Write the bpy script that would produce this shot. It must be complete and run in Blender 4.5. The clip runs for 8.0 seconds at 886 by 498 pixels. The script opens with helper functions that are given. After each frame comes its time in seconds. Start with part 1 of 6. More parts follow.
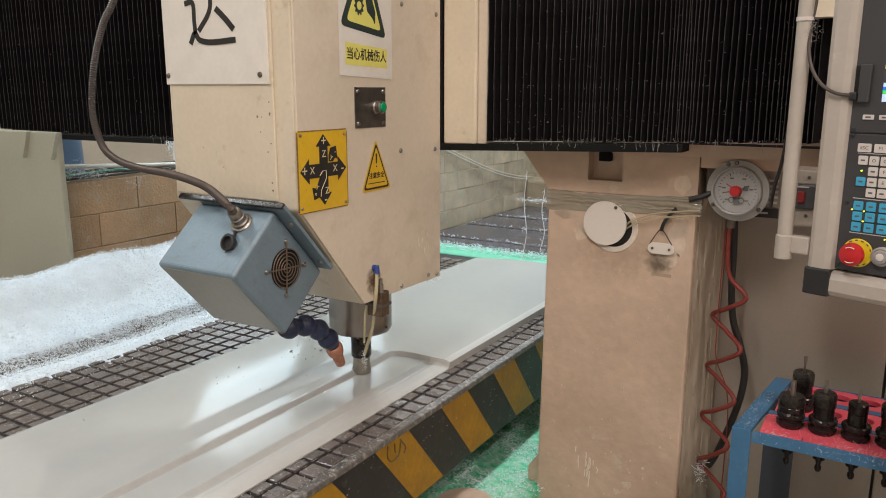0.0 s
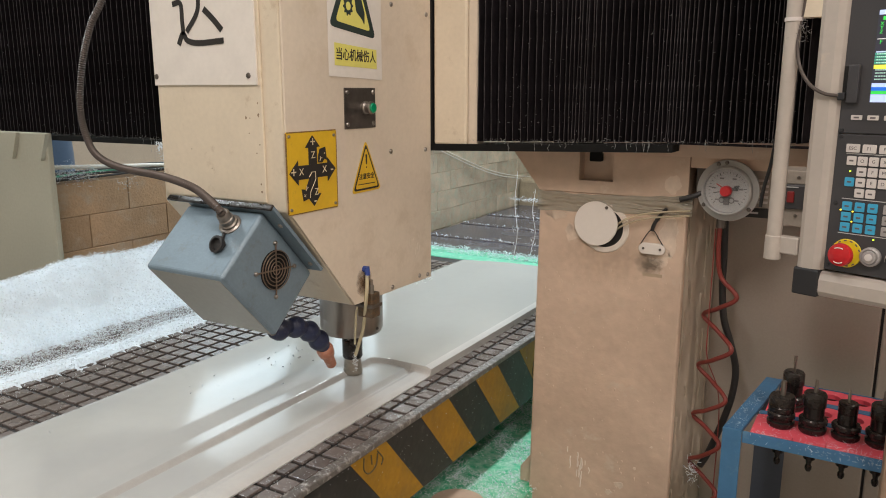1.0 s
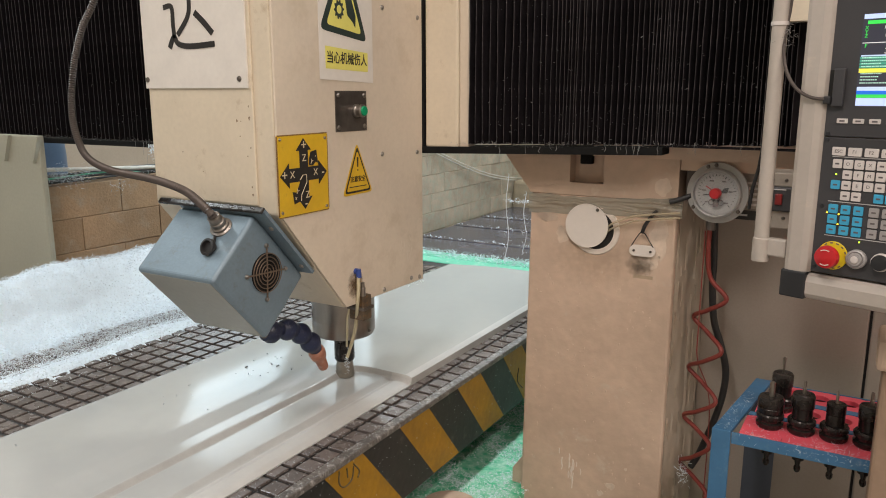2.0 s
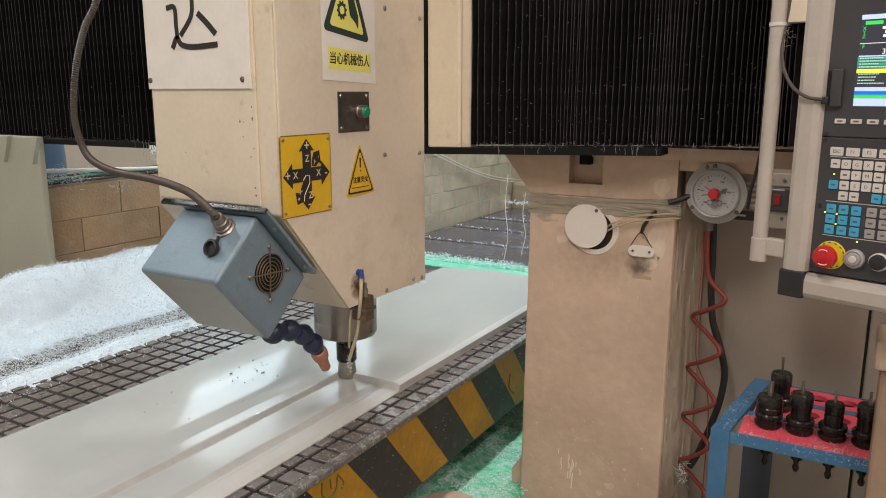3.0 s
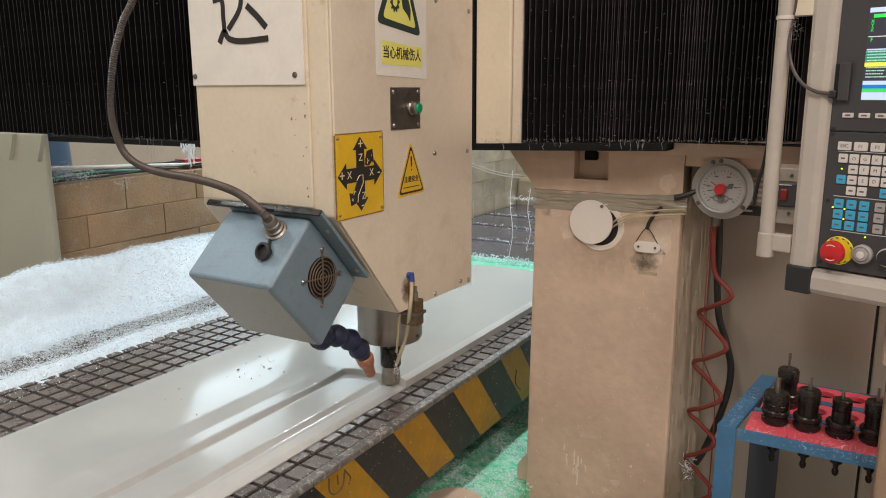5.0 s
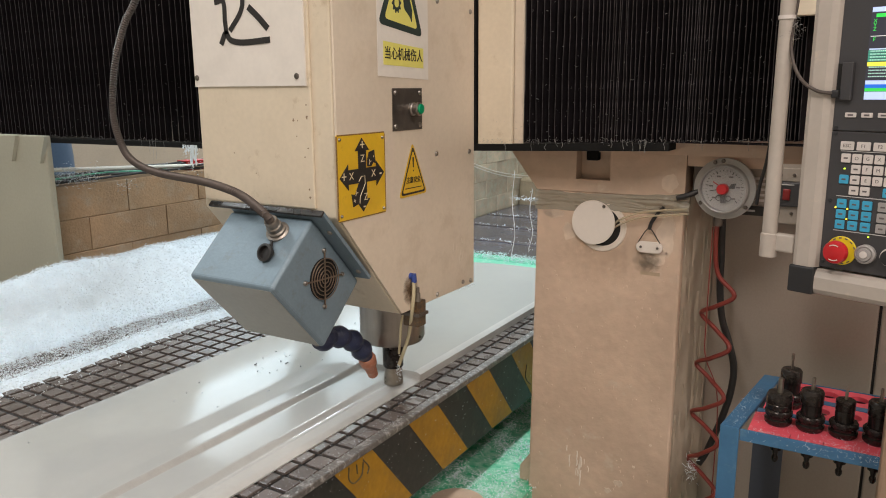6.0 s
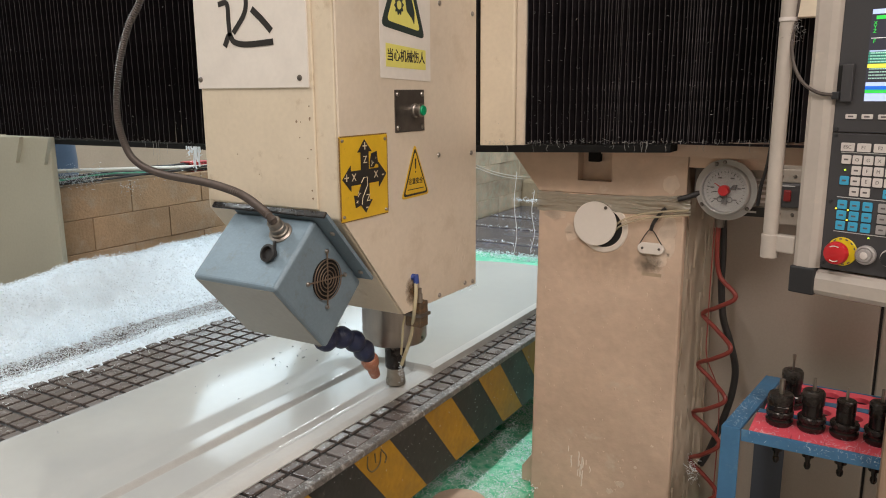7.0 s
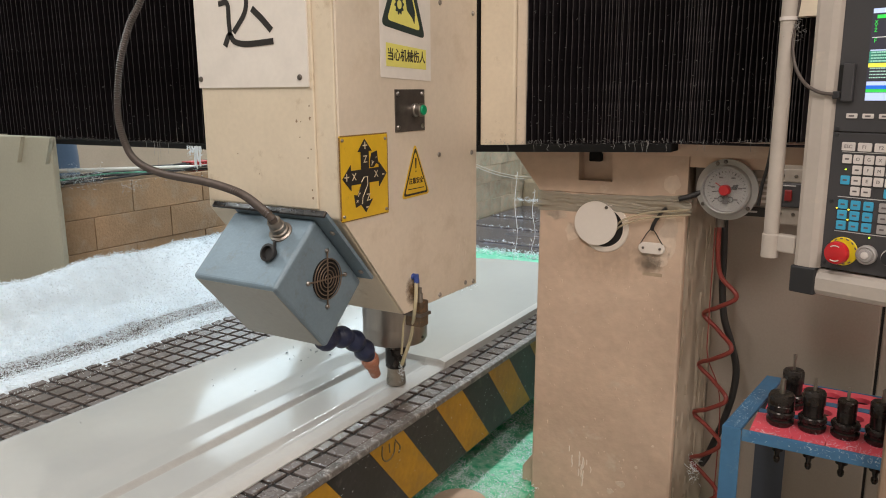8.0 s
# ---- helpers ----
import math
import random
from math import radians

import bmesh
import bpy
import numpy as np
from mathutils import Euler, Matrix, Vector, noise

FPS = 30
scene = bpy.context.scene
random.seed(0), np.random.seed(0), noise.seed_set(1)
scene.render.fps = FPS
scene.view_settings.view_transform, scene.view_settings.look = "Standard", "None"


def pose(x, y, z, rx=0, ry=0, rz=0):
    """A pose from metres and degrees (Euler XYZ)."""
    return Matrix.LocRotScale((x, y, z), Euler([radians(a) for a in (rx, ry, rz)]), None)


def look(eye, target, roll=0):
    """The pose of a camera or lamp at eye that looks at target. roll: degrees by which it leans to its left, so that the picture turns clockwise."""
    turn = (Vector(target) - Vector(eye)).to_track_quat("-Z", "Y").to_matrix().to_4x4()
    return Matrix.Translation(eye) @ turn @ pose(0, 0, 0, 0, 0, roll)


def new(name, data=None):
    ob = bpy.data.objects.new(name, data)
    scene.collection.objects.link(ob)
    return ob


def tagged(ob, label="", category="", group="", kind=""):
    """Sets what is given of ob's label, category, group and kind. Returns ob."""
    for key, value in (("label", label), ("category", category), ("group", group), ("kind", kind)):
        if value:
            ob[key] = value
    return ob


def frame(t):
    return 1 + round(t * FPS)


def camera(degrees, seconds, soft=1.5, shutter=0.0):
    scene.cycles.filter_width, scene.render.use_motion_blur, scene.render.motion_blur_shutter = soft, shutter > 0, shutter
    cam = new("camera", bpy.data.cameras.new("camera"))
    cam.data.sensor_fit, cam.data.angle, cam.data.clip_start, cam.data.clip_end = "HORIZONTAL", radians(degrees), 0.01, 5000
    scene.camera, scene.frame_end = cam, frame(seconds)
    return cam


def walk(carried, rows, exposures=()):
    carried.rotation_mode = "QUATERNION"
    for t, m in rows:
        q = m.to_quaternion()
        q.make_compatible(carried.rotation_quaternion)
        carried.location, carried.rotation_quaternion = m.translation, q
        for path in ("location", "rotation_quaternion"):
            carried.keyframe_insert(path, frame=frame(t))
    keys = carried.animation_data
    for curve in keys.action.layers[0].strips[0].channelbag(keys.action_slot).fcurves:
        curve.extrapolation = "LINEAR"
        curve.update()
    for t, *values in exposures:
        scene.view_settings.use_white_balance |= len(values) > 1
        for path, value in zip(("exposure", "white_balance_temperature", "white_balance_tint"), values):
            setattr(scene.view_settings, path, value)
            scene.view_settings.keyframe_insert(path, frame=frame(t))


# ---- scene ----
cam = camera(60.7, 8.0, soft=1.0)
PATH = [
    (0, (-0.014, -0.004, 1.494), (-1.025, 1.672, 1.085), 0.1),
    (0.5, (-0.014, 0.001, 1.496), (-1.019, 1.681, 1.084), 0.0),
    (1, (-0.009, 0.005, 1.497), (-1.007, 1.688, 1.086), -0.0),
    (1.5, (-0.001, 0.007, 1.501), (-0.993, 1.695, 1.091), -0.0),
    (3, (0.003, 0.001, 1.498), (-0.983, 1.694, 1.095), -0.0),
    (3.5, (0.003, 0.002, 1.498), (-0.986, 1.693, 1.092), -0.1),
    (4, (0.004, 0.005, 1.498), (-0.989, 1.692, 1.088), -0.2),
    (4.5, (0.002, 0.006, 1.497), (-0.994, 1.691, 1.085), -0.2),
    (6, (0.001, 0.008, 1.498), (-1.001, 1.689, 1.086), -0.4),
    (6.5, (0.006, 0.005, 1.5), (-1.0, 1.684, 1.09), -0.5),
    (7, (0.005, 0.002, 1.498), (-1.003, 1.681, 1.09), -0.4),
    (7.5, (0.007, 0.004, 1.498), (-1.004, 1.681, 1.091), -0.4),
    (8, (0.007, 0.004, 1.497), (-1.005, 1.681, 1.089), -0.4),
]
walk(cam, [(t, look(eye, target, roll)) for t, eye, target, roll in PATH])

# ---- light ----
world = bpy.data.worlds.new("world")
scene.world = world
world.use_nodes = True
_sky = world.node_tree.nodes.new("ShaderNodeTexSky")
_sky.sky_type = "NISHITA"
_sky.sun_disc = False
_sky.sun_elevation = radians(40)
world.node_tree.links.new(_sky.outputs[0], world.node_tree.nodes["Background"].inputs[0])
world.node_tree.nodes["Background"].inputs[1].default_value = 0.1
scene.view_settings.exposure = 0.0

CEILING_Z = 4.3
WARM, COOL = (1.0, 0.905, 0.85), (0.82, 0.94, 1.0)
# unseen lamps, added and toned to brighten the machine and hall
LAMPS = [(1.4, -1.5, 78, WARM), (2.2, 0.7, 58, WARM), (-0.7, -0.6, 51, WARM), (-3.9, -1.5, 42, COOL), (-0.7, 3.4, 86, COOL), (-2.4, 5.0, 80, COOL), (-4.3, 1.6, 78, COOL), (-4.3, 5.4, 60, COOL)]
for lx, ly, watts, tone in LAMPS:
    ld = bpy.data.lights.new("added_lamp_light", "AREA")
    ld.shape, ld.size, ld.size_y, ld.energy, ld.color = "RECTANGLE", 0.35, 1.3, watts, tone
    lo = new("added_lamp_light", ld)
    lo.location = (lx, ly, CEILING_Z - 0.36)

# ---- materials ----
MATS = {}


def paint(name, color, rough=0.5, metal=0.0, var=0.12, scale=6.0, fine=90.0, bump=0.05, stain=None, stain_amt=0.0,
          spec=0.5, streak=False, wavy=0.0, each=0.0, island=0.0, coat=0.0, patchy=1.0):
    """A worn surface: base colour varied at two scales, stains of another colour, fine relief."""
    if name in MATS:
        return MATS[name]
    m = bpy.data.materials.new(name)
    m.use_nodes = True
    nt = m.node_tree
    N, L = nt.nodes, nt.links
    b = N["Principled BSDF"]
    tc = N.new("ShaderNodeTexCoord")
    mp = N.new("ShaderNodeMapping")
    mp.inputs["Location"].default_value = (0.371, 0.713, 0.537)
    L.new(tc.outputs["Object"], mp.inputs[0])
    if each:   # every piece shows another stretch of the pattern
        info = N.new("ShaderNodeObjectInfo")
        shift = N.new("ShaderNodeVectorMath")
        shift.operation = "MULTIPLY_ADD"
        shift.inputs[1].default_value = (13.1, 37.7, 25.3)
        L.new(info.outputs["Random"], shift.inputs[0])
        L.new(tc.outputs["Object"], shift.inputs[2])
        L.new(shift.outputs[0], mp.inputs[0])
    if streak:
        mp.inputs["Scale"].default_value = (1, 1, 0.18)
    n1 = N.new("ShaderNodeTexNoise")
    n1.inputs["Scale"].default_value, n1.inputs["Detail"].default_value = scale, 6
    n2 = N.new("ShaderNodeTexNoise")
    n2.inputs["Scale"].default_value, n2.inputs["Detail"].default_value = fine, 4
    L.new(mp.outputs[0], n1.inputs[0])
    L.new(mp.outputs[0], n2.inputs[0])
    r1 = N.new("ShaderNodeMapRange")
    r1.inputs[1].default_value, r1.inputs[2].default_value = 0.3, 0.7
    r1.inputs[3].default_value, r1.inputs[4].default_value = 1 - var, 1 + var
    L.new(n1.outputs[0], r1.inputs[0])
    r2 = N.new("ShaderNodeMapRange")
    r2.inputs[1].default_value, r2.inputs[2].default_value = 0.3, 0.7
    r2.inputs[3].default_value, r2.inputs[4].default_value = 1 - var * 0.5, 1 + var * 0.5
    L.new(n2.outputs[0], r2.inputs[0])
    mul = N.new("ShaderNodeMath")
    mul.operation = "MULTIPLY"
    L.new(r1.outputs[0], mul.inputs[0])
    L.new(r2.outputs[0], mul.inputs[1])
    val = mul.outputs[0]
    for amount, source in ((each, "ShaderNodeObjectInfo"), (island, "ShaderNodeNewGeometry")):
        if amount:
            oi = N.new(source)
            rr = N.new("ShaderNodeMapRange")
            rr.inputs[3].default_value, rr.inputs[4].default_value = 1 - amount, 1 + amount
            L.new(oi.outputs["Random" if source.endswith("Info") else "Random Per Island"], rr.inputs[0])
            m2 = N.new("ShaderNodeMath")
            m2.operation = "MULTIPLY"
            L.new(val, m2.inputs[0])
            L.new(rr.outputs[0], m2.inputs[1])
            val = m2.outputs[0]
    base = N.new("ShaderNodeVectorMath")
    base.operation = "SCALE"
    base.inputs[0].default_value = color
    L.new(val, base.inputs["Scale"])
    out = base.outputs[0]
    if stain:
        n3 = N.new("ShaderNodeTexNoise")
        n3.inputs["Scale"].default_value, n3.inputs["Detail"].default_value = scale * 2.3, 8
        n3.inputs["Roughness"].default_value = 0.7
        L.new(mp.outputs[0], n3.inputs[0])
        r3 = N.new("ShaderNodeMapRange")
        r3.inputs[1].default_value, r3.inputs[2].default_value = 0.62 - 0.2 * stain_amt, 0.72
        L.new(n3.outputs[0], r3.inputs[0])
        mx = N.new("ShaderNodeMix")
        mx.data_type = "RGBA"
        L.new(r3.outputs[0], mx.inputs["Factor"])
        L.new(out, mx.inputs["A"])
        mx.inputs["B"].default_value = (*stain, 1)
        out = mx.outputs["Result"]
    L.new(out, b.inputs["Base Color"])
    b.inputs["Metallic"].default_value = metal
    b.inputs["Specular IOR Level"].default_value = spec
    b.inputs["Coat Weight"].default_value = coat
    rg = N.new("ShaderNodeMapRange")
    rg.inputs[1].default_value, rg.inputs[2].default_value = 0.3, 0.7
    rg.inputs[3].default_value, rg.inputs[4].default_value = max(rough - 0.08 * patchy, 0.02), min(rough + 0.1 * patchy, 1)
    L.new(n1.outputs[0], rg.inputs[0])
    L.new(rg.outputs[0], b.inputs["Roughness"])
    if wavy:
        n4 = N.new("ShaderNodeTexNoise")
        n4.inputs["Scale"].default_value, n4.inputs["Detail"].default_value = 1.9, 0
        mw = N.new("ShaderNodeMapping")
        mw.inputs["Scale"].default_value = (1.5, 0.7, 1)
        L.new(tc.outputs["Object"], mw.inputs[0])
        L.new(mw.outputs[0], n4.inputs[0])
        bw = N.new("ShaderNodeBump")
        bw.inputs["Strength"].default_value, bw.inputs["Distance"].default_value = 1.0, wavy
        L.new(n4.outputs[0], bw.inputs["Height"])
        L.new(bw.outputs[0], b.inputs["Normal"])
    elif bump:
        bp = N.new("ShaderNodeBump")
        bp.inputs["Strength"].default_value = bump
        bp.inputs["Distance"].default_value = 0.004
        L.new(n2.outputs[0], bp.inputs["Height"])
        L.new(bp.outputs[0], b.inputs["Normal"])
    MATS[name] = m
    return m


def glow(name, color, strength):
    if name in MATS:
        return MATS[name]
    m = bpy.data.materials.new(name)
    m.use_nodes = True
    b = m.node_tree.nodes["Principled BSDF"]
    b.inputs["Base Color"].default_value = (*color, 1)
    b.inputs["Emission Color"].default_value = (*color, 1)
    b.inputs["Emission Strength"].default_value = strength
    b.inputs["Roughness"].default_value = 0.3
    MATS[name] = m
    return m


def thin(name, color, rough, see):
    """A thin clear skin: part of the light goes straight through, the rest meets a glossy tinted surface."""
    if name in MATS:
        return MATS[name]
    m = bpy.data.materials.new(name)
    m.use_nodes = True
    nt = m.node_tree
    b = nt.nodes["Principled BSDF"]
    b.inputs["Base Color"].default_value = (*color, 1)
    b.inputs["Roughness"].default_value = rough
    b.inputs["Specular IOR Level"].default_value = 0.8
    tr = nt.nodes.new("ShaderNodeBsdfTransparent")
    tr.inputs[0].default_value = (*[0.5 + 0.5 * c for c in color], 1)
    mx = nt.nodes.new("ShaderNodeMixShader")
    mx.inputs[0].default_value = 1 - see
    nt.links.new(tr.outputs[0], mx.inputs[1])
    nt.links.new(b.outputs[0], mx.inputs[2])
    nt.links.new(mx.outputs[0], nt.nodes["Material Output"].inputs[0])
    MATS[name] = m
    return m


def smudge(name, color, size, amount=0.8):
    """A soft-edged patch of dirt that thins out towards its rim."""
    if name in MATS:
        return MATS[name]
    m = bpy.data.materials.new(name)
    m.use_nodes = True
    N, L = m.node_tree.nodes, m.node_tree.links
    b = N["Principled BSDF"]
    b.inputs["Base Color"].default_value = (*color, 1)
    b.inputs["Roughness"].default_value = 0.6
    tc = N.new("ShaderNodeTexCoord")
    mp = N.new("ShaderNodeMapping")
    mp.inputs["Scale"].default_value = [1 / s for s in size]
    gr = N.new("ShaderNodeTexGradient")
    gr.gradient_type = "SPHERICAL"
    L.new(tc.outputs["Object"], mp.inputs[0])
    L.new(mp.outputs[0], gr.inputs[0])
    ns = N.new("ShaderNodeTexNoise")
    ns.inputs["Scale"].default_value, ns.inputs["Detail"].default_value = 70, 6
    L.new(tc.outputs["Object"], ns.inputs[0])
    mu = N.new("ShaderNodeMath")
    mu.operation = "MULTIPLY"
    L.new(gr.outputs["Fac"], mu.inputs[0])
    L.new(ns.outputs[0], mu.inputs[1])
    rg = N.new("ShaderNodeMapRange")
    rg.inputs[1].default_value, rg.inputs[2].default_value = 0.08, 0.42
    rg.inputs[4].default_value = amount
    L.new(mu.outputs[0], rg.inputs[0])
    tr = N.new("ShaderNodeBsdfTransparent")
    mx = N.new("ShaderNodeMixShader")
    L.new(rg.outputs[0], mx.inputs[0])
    L.new(tr.outputs[0], mx.inputs[1])
    L.new(b.outputs[0], mx.inputs[2])
    L.new(mx.outputs[0], N["Material Output"].inputs[0])
    MATS[name] = m
    return m


CREAM = paint("cream_machine_paint", (0.66, 0.57, 0.44), 0.42, var=0.06, scale=5, bump=0.04, stain=(0.48, 0.38, 0.26), stain_amt=0.15)
CREAM_SIDE = paint("cream_sheet_metal", (0.66, 0.565, 0.455), 0.36, var=0.06, scale=3, bump=0.03, stain=(0.56, 0.46, 0.345), stain_amt=0.45)
BEIGE = paint("beige_column_paint", (0.59, 0.44, 0.332), 0.46, var=0.11, scale=5, bump=0.55, fine=34, stain=(0.62, 0.52, 0.42), stain_amt=0.1)
FARBEIGE = paint("greenish_beige_paint", (0.40, 0.375, 0.29), 0.5, var=0.06, scale=3, bump=0.05)
CABINET = paint("grey_cabinet_paint", (0.335, 0.29, 0.245), 0.42, var=0.07, scale=3, bump=0.03, fine=200, stain=(0.34, 0.30, 0.25), stain_amt=0.1)
BLACK = paint("black_bellows_fabric", (0.012, 0.0098, 0.0115), 0.8, spec=0.1, var=0.3, scale=30, bump=0.2, island=0.3)
# fold edges painted paler for the light they catch, with dust flecks
RIDGE = paint("lit_dusty_bellows_edge", (0.045, 0.041, 0.043), 0.6, spec=0.25, var=0.5, scale=60, stain=(0.3, 0.3, 0.29), stain_amt=0.1)
DARK = paint("black_painted_steel", (0.009, 0.009, 0.009), 0.75, spec=0.15, var=0.2, stain=(0.2, 0.2, 0.19), stain_amt=-0.35)
# near-black that stands in for the shade inside openings, seams and gaps
GAP_SHADE = paint("painted_gap_shade", (0.01, 0.009, 0.008), 0.8)
STEELBLUE = paint("blue_grey_hammered_paint", (0.175, 0.24, 0.29), 0.42, metal=0.12, var=0.10, scale=9, fine=160, bump=0.08, stain=(0.15, 0.18, 0.195), stain_amt=0.3)
STEEL = paint("bright_steel", (0.36, 0.33, 0.30), 0.36, metal=1.0, var=0.12, scale=12, bump=0.02, streak=True)
DSTEEL = paint("dark_steel", (0.16, 0.14, 0.125), 0.38, metal=0.8, var=0.2, scale=20)
TOOLBLACK = paint("black_oxide_steel", (0.04, 0.034, 0.031), 0.27, metal=0.6, var=0.3, scale=25, stain=(0.2, 0.18, 0.16), stain_amt=0.05)
CARBIDE = paint("milling_cutter_steel", (0.33, 0.30, 0.26), 0.35, metal=0.9, var=0.15, scale=40)
YELLOW = paint("yellow_sign_paint", (0.68, 0.42, 0.02), 0.45, var=0.06, scale=15, stain=(0.5, 0.3, 0.03), stain_amt=0.1)
STRIPE_Y = paint("yellow_hazard_paint", (0.35, 0.18, 0.008), 0.5, var=0.22, scale=9, fine=60, bump=0.15, stain=(0.28, 0.16, 0.03), stain_amt=0.35)
STRIPE_K = paint("grey_black_hazard_paint", (0.026, 0.024, 0.023), 0.5, var=0.35, scale=9, fine=60, bump=0.15, stain=(0.075, 0.068, 0.058), stain_amt=0.2)
INK = paint("black_sign_ink", (0.018, 0.015, 0.013), 0.5, var=0.1)
PAPER = paint("white_sticker_paper", (0.72, 0.67, 0.61), 0.5, var=0.04, scale=20)
LEMON = paint("pale_yellow_sticker", (0.72, 0.66, 0.16), 0.5, var=0.04)
DGREEN = paint("dark_green_print", (0.02, 0.035, 0.03), 0.5, var=0.05)
SHEET = paint("white_plastic_sheet", (0.46, 0.47, 0.46), 0.12, var=0.02, scale=3, fine=30, bump=0.0, spec=0.6, wavy=0.0007, patchy=0.15)
LIP = paint("matt_sheet_edge", (0.46, 0.45, 0.43), 0.5, var=0.04, scale=20, bump=0.03, spec=0.3)
# milled faces are matt; their darker grey also carries the step walls' shade
MILLED = paint("shaded_milled_plastic", (0.38, 0.375, 0.36), 0.55, var=0.05, scale=30, fine=200, bump=0.05, spec=0.3)
TILE = paint("brown_grey_phenolic_tile", (0.135, 0.112, 0.103), 0.26, var=0.18, scale=14, fine=120, bump=0.1, each=0.12, island=0.12, stain=(0.32, 0.30, 0.28), stain_amt=0.15)
GROOVE = paint("dark_groove_board", (0.012, 0.010, 0.009), 0.6, var=0.2)
RAILM = paint("scuffed_table_rail", (0.13, 0.118, 0.11), 0.5, var=0.4, scale=26, fine=150, bump=0.3, stain=(0.50, 0.48, 0.46), stain_amt=0.5)
CHIP = paint("white_plastic_shavings", (0.76, 0.85, 0.92), 0.45, var=0.05, scale=20, fine=160, bump=0.6)
STRAND = paint("white_shaving_strands", (0.80, 0.87, 0.92), 0.4, var=0.03, bump=0, island=0.08)
FLOORM = paint("grey_concrete_floor", (0.26, 0.24, 0.22), 0.6, var=0.12, scale=2, fine=60, bump=0.2)
GREEN = paint("green_floor_paint", (0.06, 0.50, 0.26), 0.6, var=0.15, scale=12, fine=70, bump=0.1, stain=(0.60, 0.80, 0.71), stain_amt=1.1)
GREENEDGE = paint("green_painted_edge", (0.12, 0.52, 0.34), 0.45, var=0.15, scale=15, stain=(0.6, 0.7, 0.64), stain_amt=0.4)
BRICK = paint("brown_brick", (0.41, 0.26, 0.15), 0.85, var=0.16, scale=5, fine=110, bump=0.7, each=0.05, stain=(0.44, 0.335, 0.24), stain_amt=0.6)
BRICKFAR = paint("pale_dusty_brick", (0.50, 0.415, 0.305), 0.8, var=0.2, scale=7, fine=110, bump=0.5, each=0.10, stain=(0.42, 0.46, 0.35), stain_amt=0.8)
MORTAR = paint("brown_mortar", (0.35, 0.225, 0.135), 0.9, var=0.2, scale=20, bump=0.6)
PLASTER = paint("plastered_hall_wall", (0.56, 0.50, 0.42), 0.8, var=0.08, scale=2, bump=0.2, fine=50)
CONCRETE = paint("grey_ceiling", (0.42, 0.40, 0.37), 0.8, var=0.08, scale=2)
COVER = paint("blue_grey_way_cover", (0.25, 0.25, 0.31), 0.22, metal=0.8, var=0.1, scale=3, bump=0.0)
WHITEP = paint("white_powder_coat", (0.44, 0.39, 0.345), 0.35, var=0.05, scale=10, bump=0.03, stain=(0.55, 0.47, 0.38), stain_amt=0.1)
PANELFACE = paint("charcoal_panel_plastic", (0.045, 0.043, 0.046), 0.45, var=0.06, fine=300, bump=0.03)
PANELDK = paint("dark_corner_plastic", (0.02, 0.02, 0.022), 0.4, var=0.1)
KEYW = paint("white_membrane_key", (0.62, 0.57, 0.54), 0.4, var=0.04)
KEYB = paint("blue_membrane_key", (0.05, 0.36, 0.58), 0.4, var=0.04)
KEYG = paint("grey_membrane_key", (0.33, 0.31, 0.30), 0.4, var=0.04)
KEYINK = paint("key_print", (0.12, 0.10, 0.10), 0.5)
LINEW = paint("white_panel_line", (0.5, 0.48, 0.47), 0.5)
RED = paint("red_button_plastic", (0.50, 0.010, 0.015), 0.28, var=0.04, coat=0.3)
REDPLATE = paint("red_rack_plastic", (0.78, 0.10, 0.14), 0.35, var=0.06, scale=12, stain=(0.8, 0.45, 0.45), stain_amt=0.1)
# darker red for the sockets: the shade inside is put into the colour
HOLEM = paint("shaded_red_hole", (0.10, 0.006, 0.01), 0.6)
RACKBLUE = paint("blue_rack_paint", (0.05, 0.155, 0.29), 0.4, var=0.12, scale=10, fine=70, bump=0.12, stain=(0.11, 0.23, 0.35), stain_amt=0.25)
RACKDK = paint("dark_blue_rack_paint", (0.045, 0.055, 0.075), 0.5, var=0.1)
REDHOSE = paint("red_rubber_hose", (0.215, 0.034, 0.025), 0.4, var=0.1)
BLKHOSE = paint("black_rubber_hose", (0.018, 0.017, 0.017), 0.45, var=0.2)
CONDUIT = paint("brown_grey_conduit", (0.085, 0.068, 0.06), 0.45, metal=0.3, var=0.15)
BRASS = paint("nickel_brass_gland", (0.27, 0.24, 0.21), 0.4, metal=0.85, var=0.12)
LOCBLUE = paint("navy_hose_plastic", (0.016, 0.023, 0.062), 0.4, var=0.25, scale=40, stain=(0.10, 0.11, 0.14), stain_amt=0.25)
LOCORANGE = paint("orange_nozzle_plastic", (0.47, 0.185, 0.11), 0.5, var=0.2, scale=40, stain=(0.55, 0.38, 0.31), stain_amt=0.5)
FITBLUE = paint("blue_push_fitting", (0.03, 0.06, 0.24), 0.35)
TUBEC = thin("yellowed_clear_tube", (0.80, 0.72, 0.50), 0.2, 0.42)
FILM = thin("clear_wrap_film", (0.50, 0.48, 0.40), 0.10, 0.55)
GLASS = thin("gauge_glass", (0.9, 0.9, 0.9), 0.02, 0.93)
GAUGERIM = paint("grey_gauge_rim", (0.38, 0.37, 0.355), 0.4, metal=0.2, var=0.05)
DIAL = paint("white_gauge_dial", (0.48, 0.465, 0.45), 0.5, var=0.04)
DISC = paint("offwhite_cover_disc", (0.72, 0.66, 0.60), 0.45, var=0.03)
PUTTY = paint("white_filler", (0.70, 0.62, 0.54), 0.7, var=0.06, scale=30, bump=0.3)
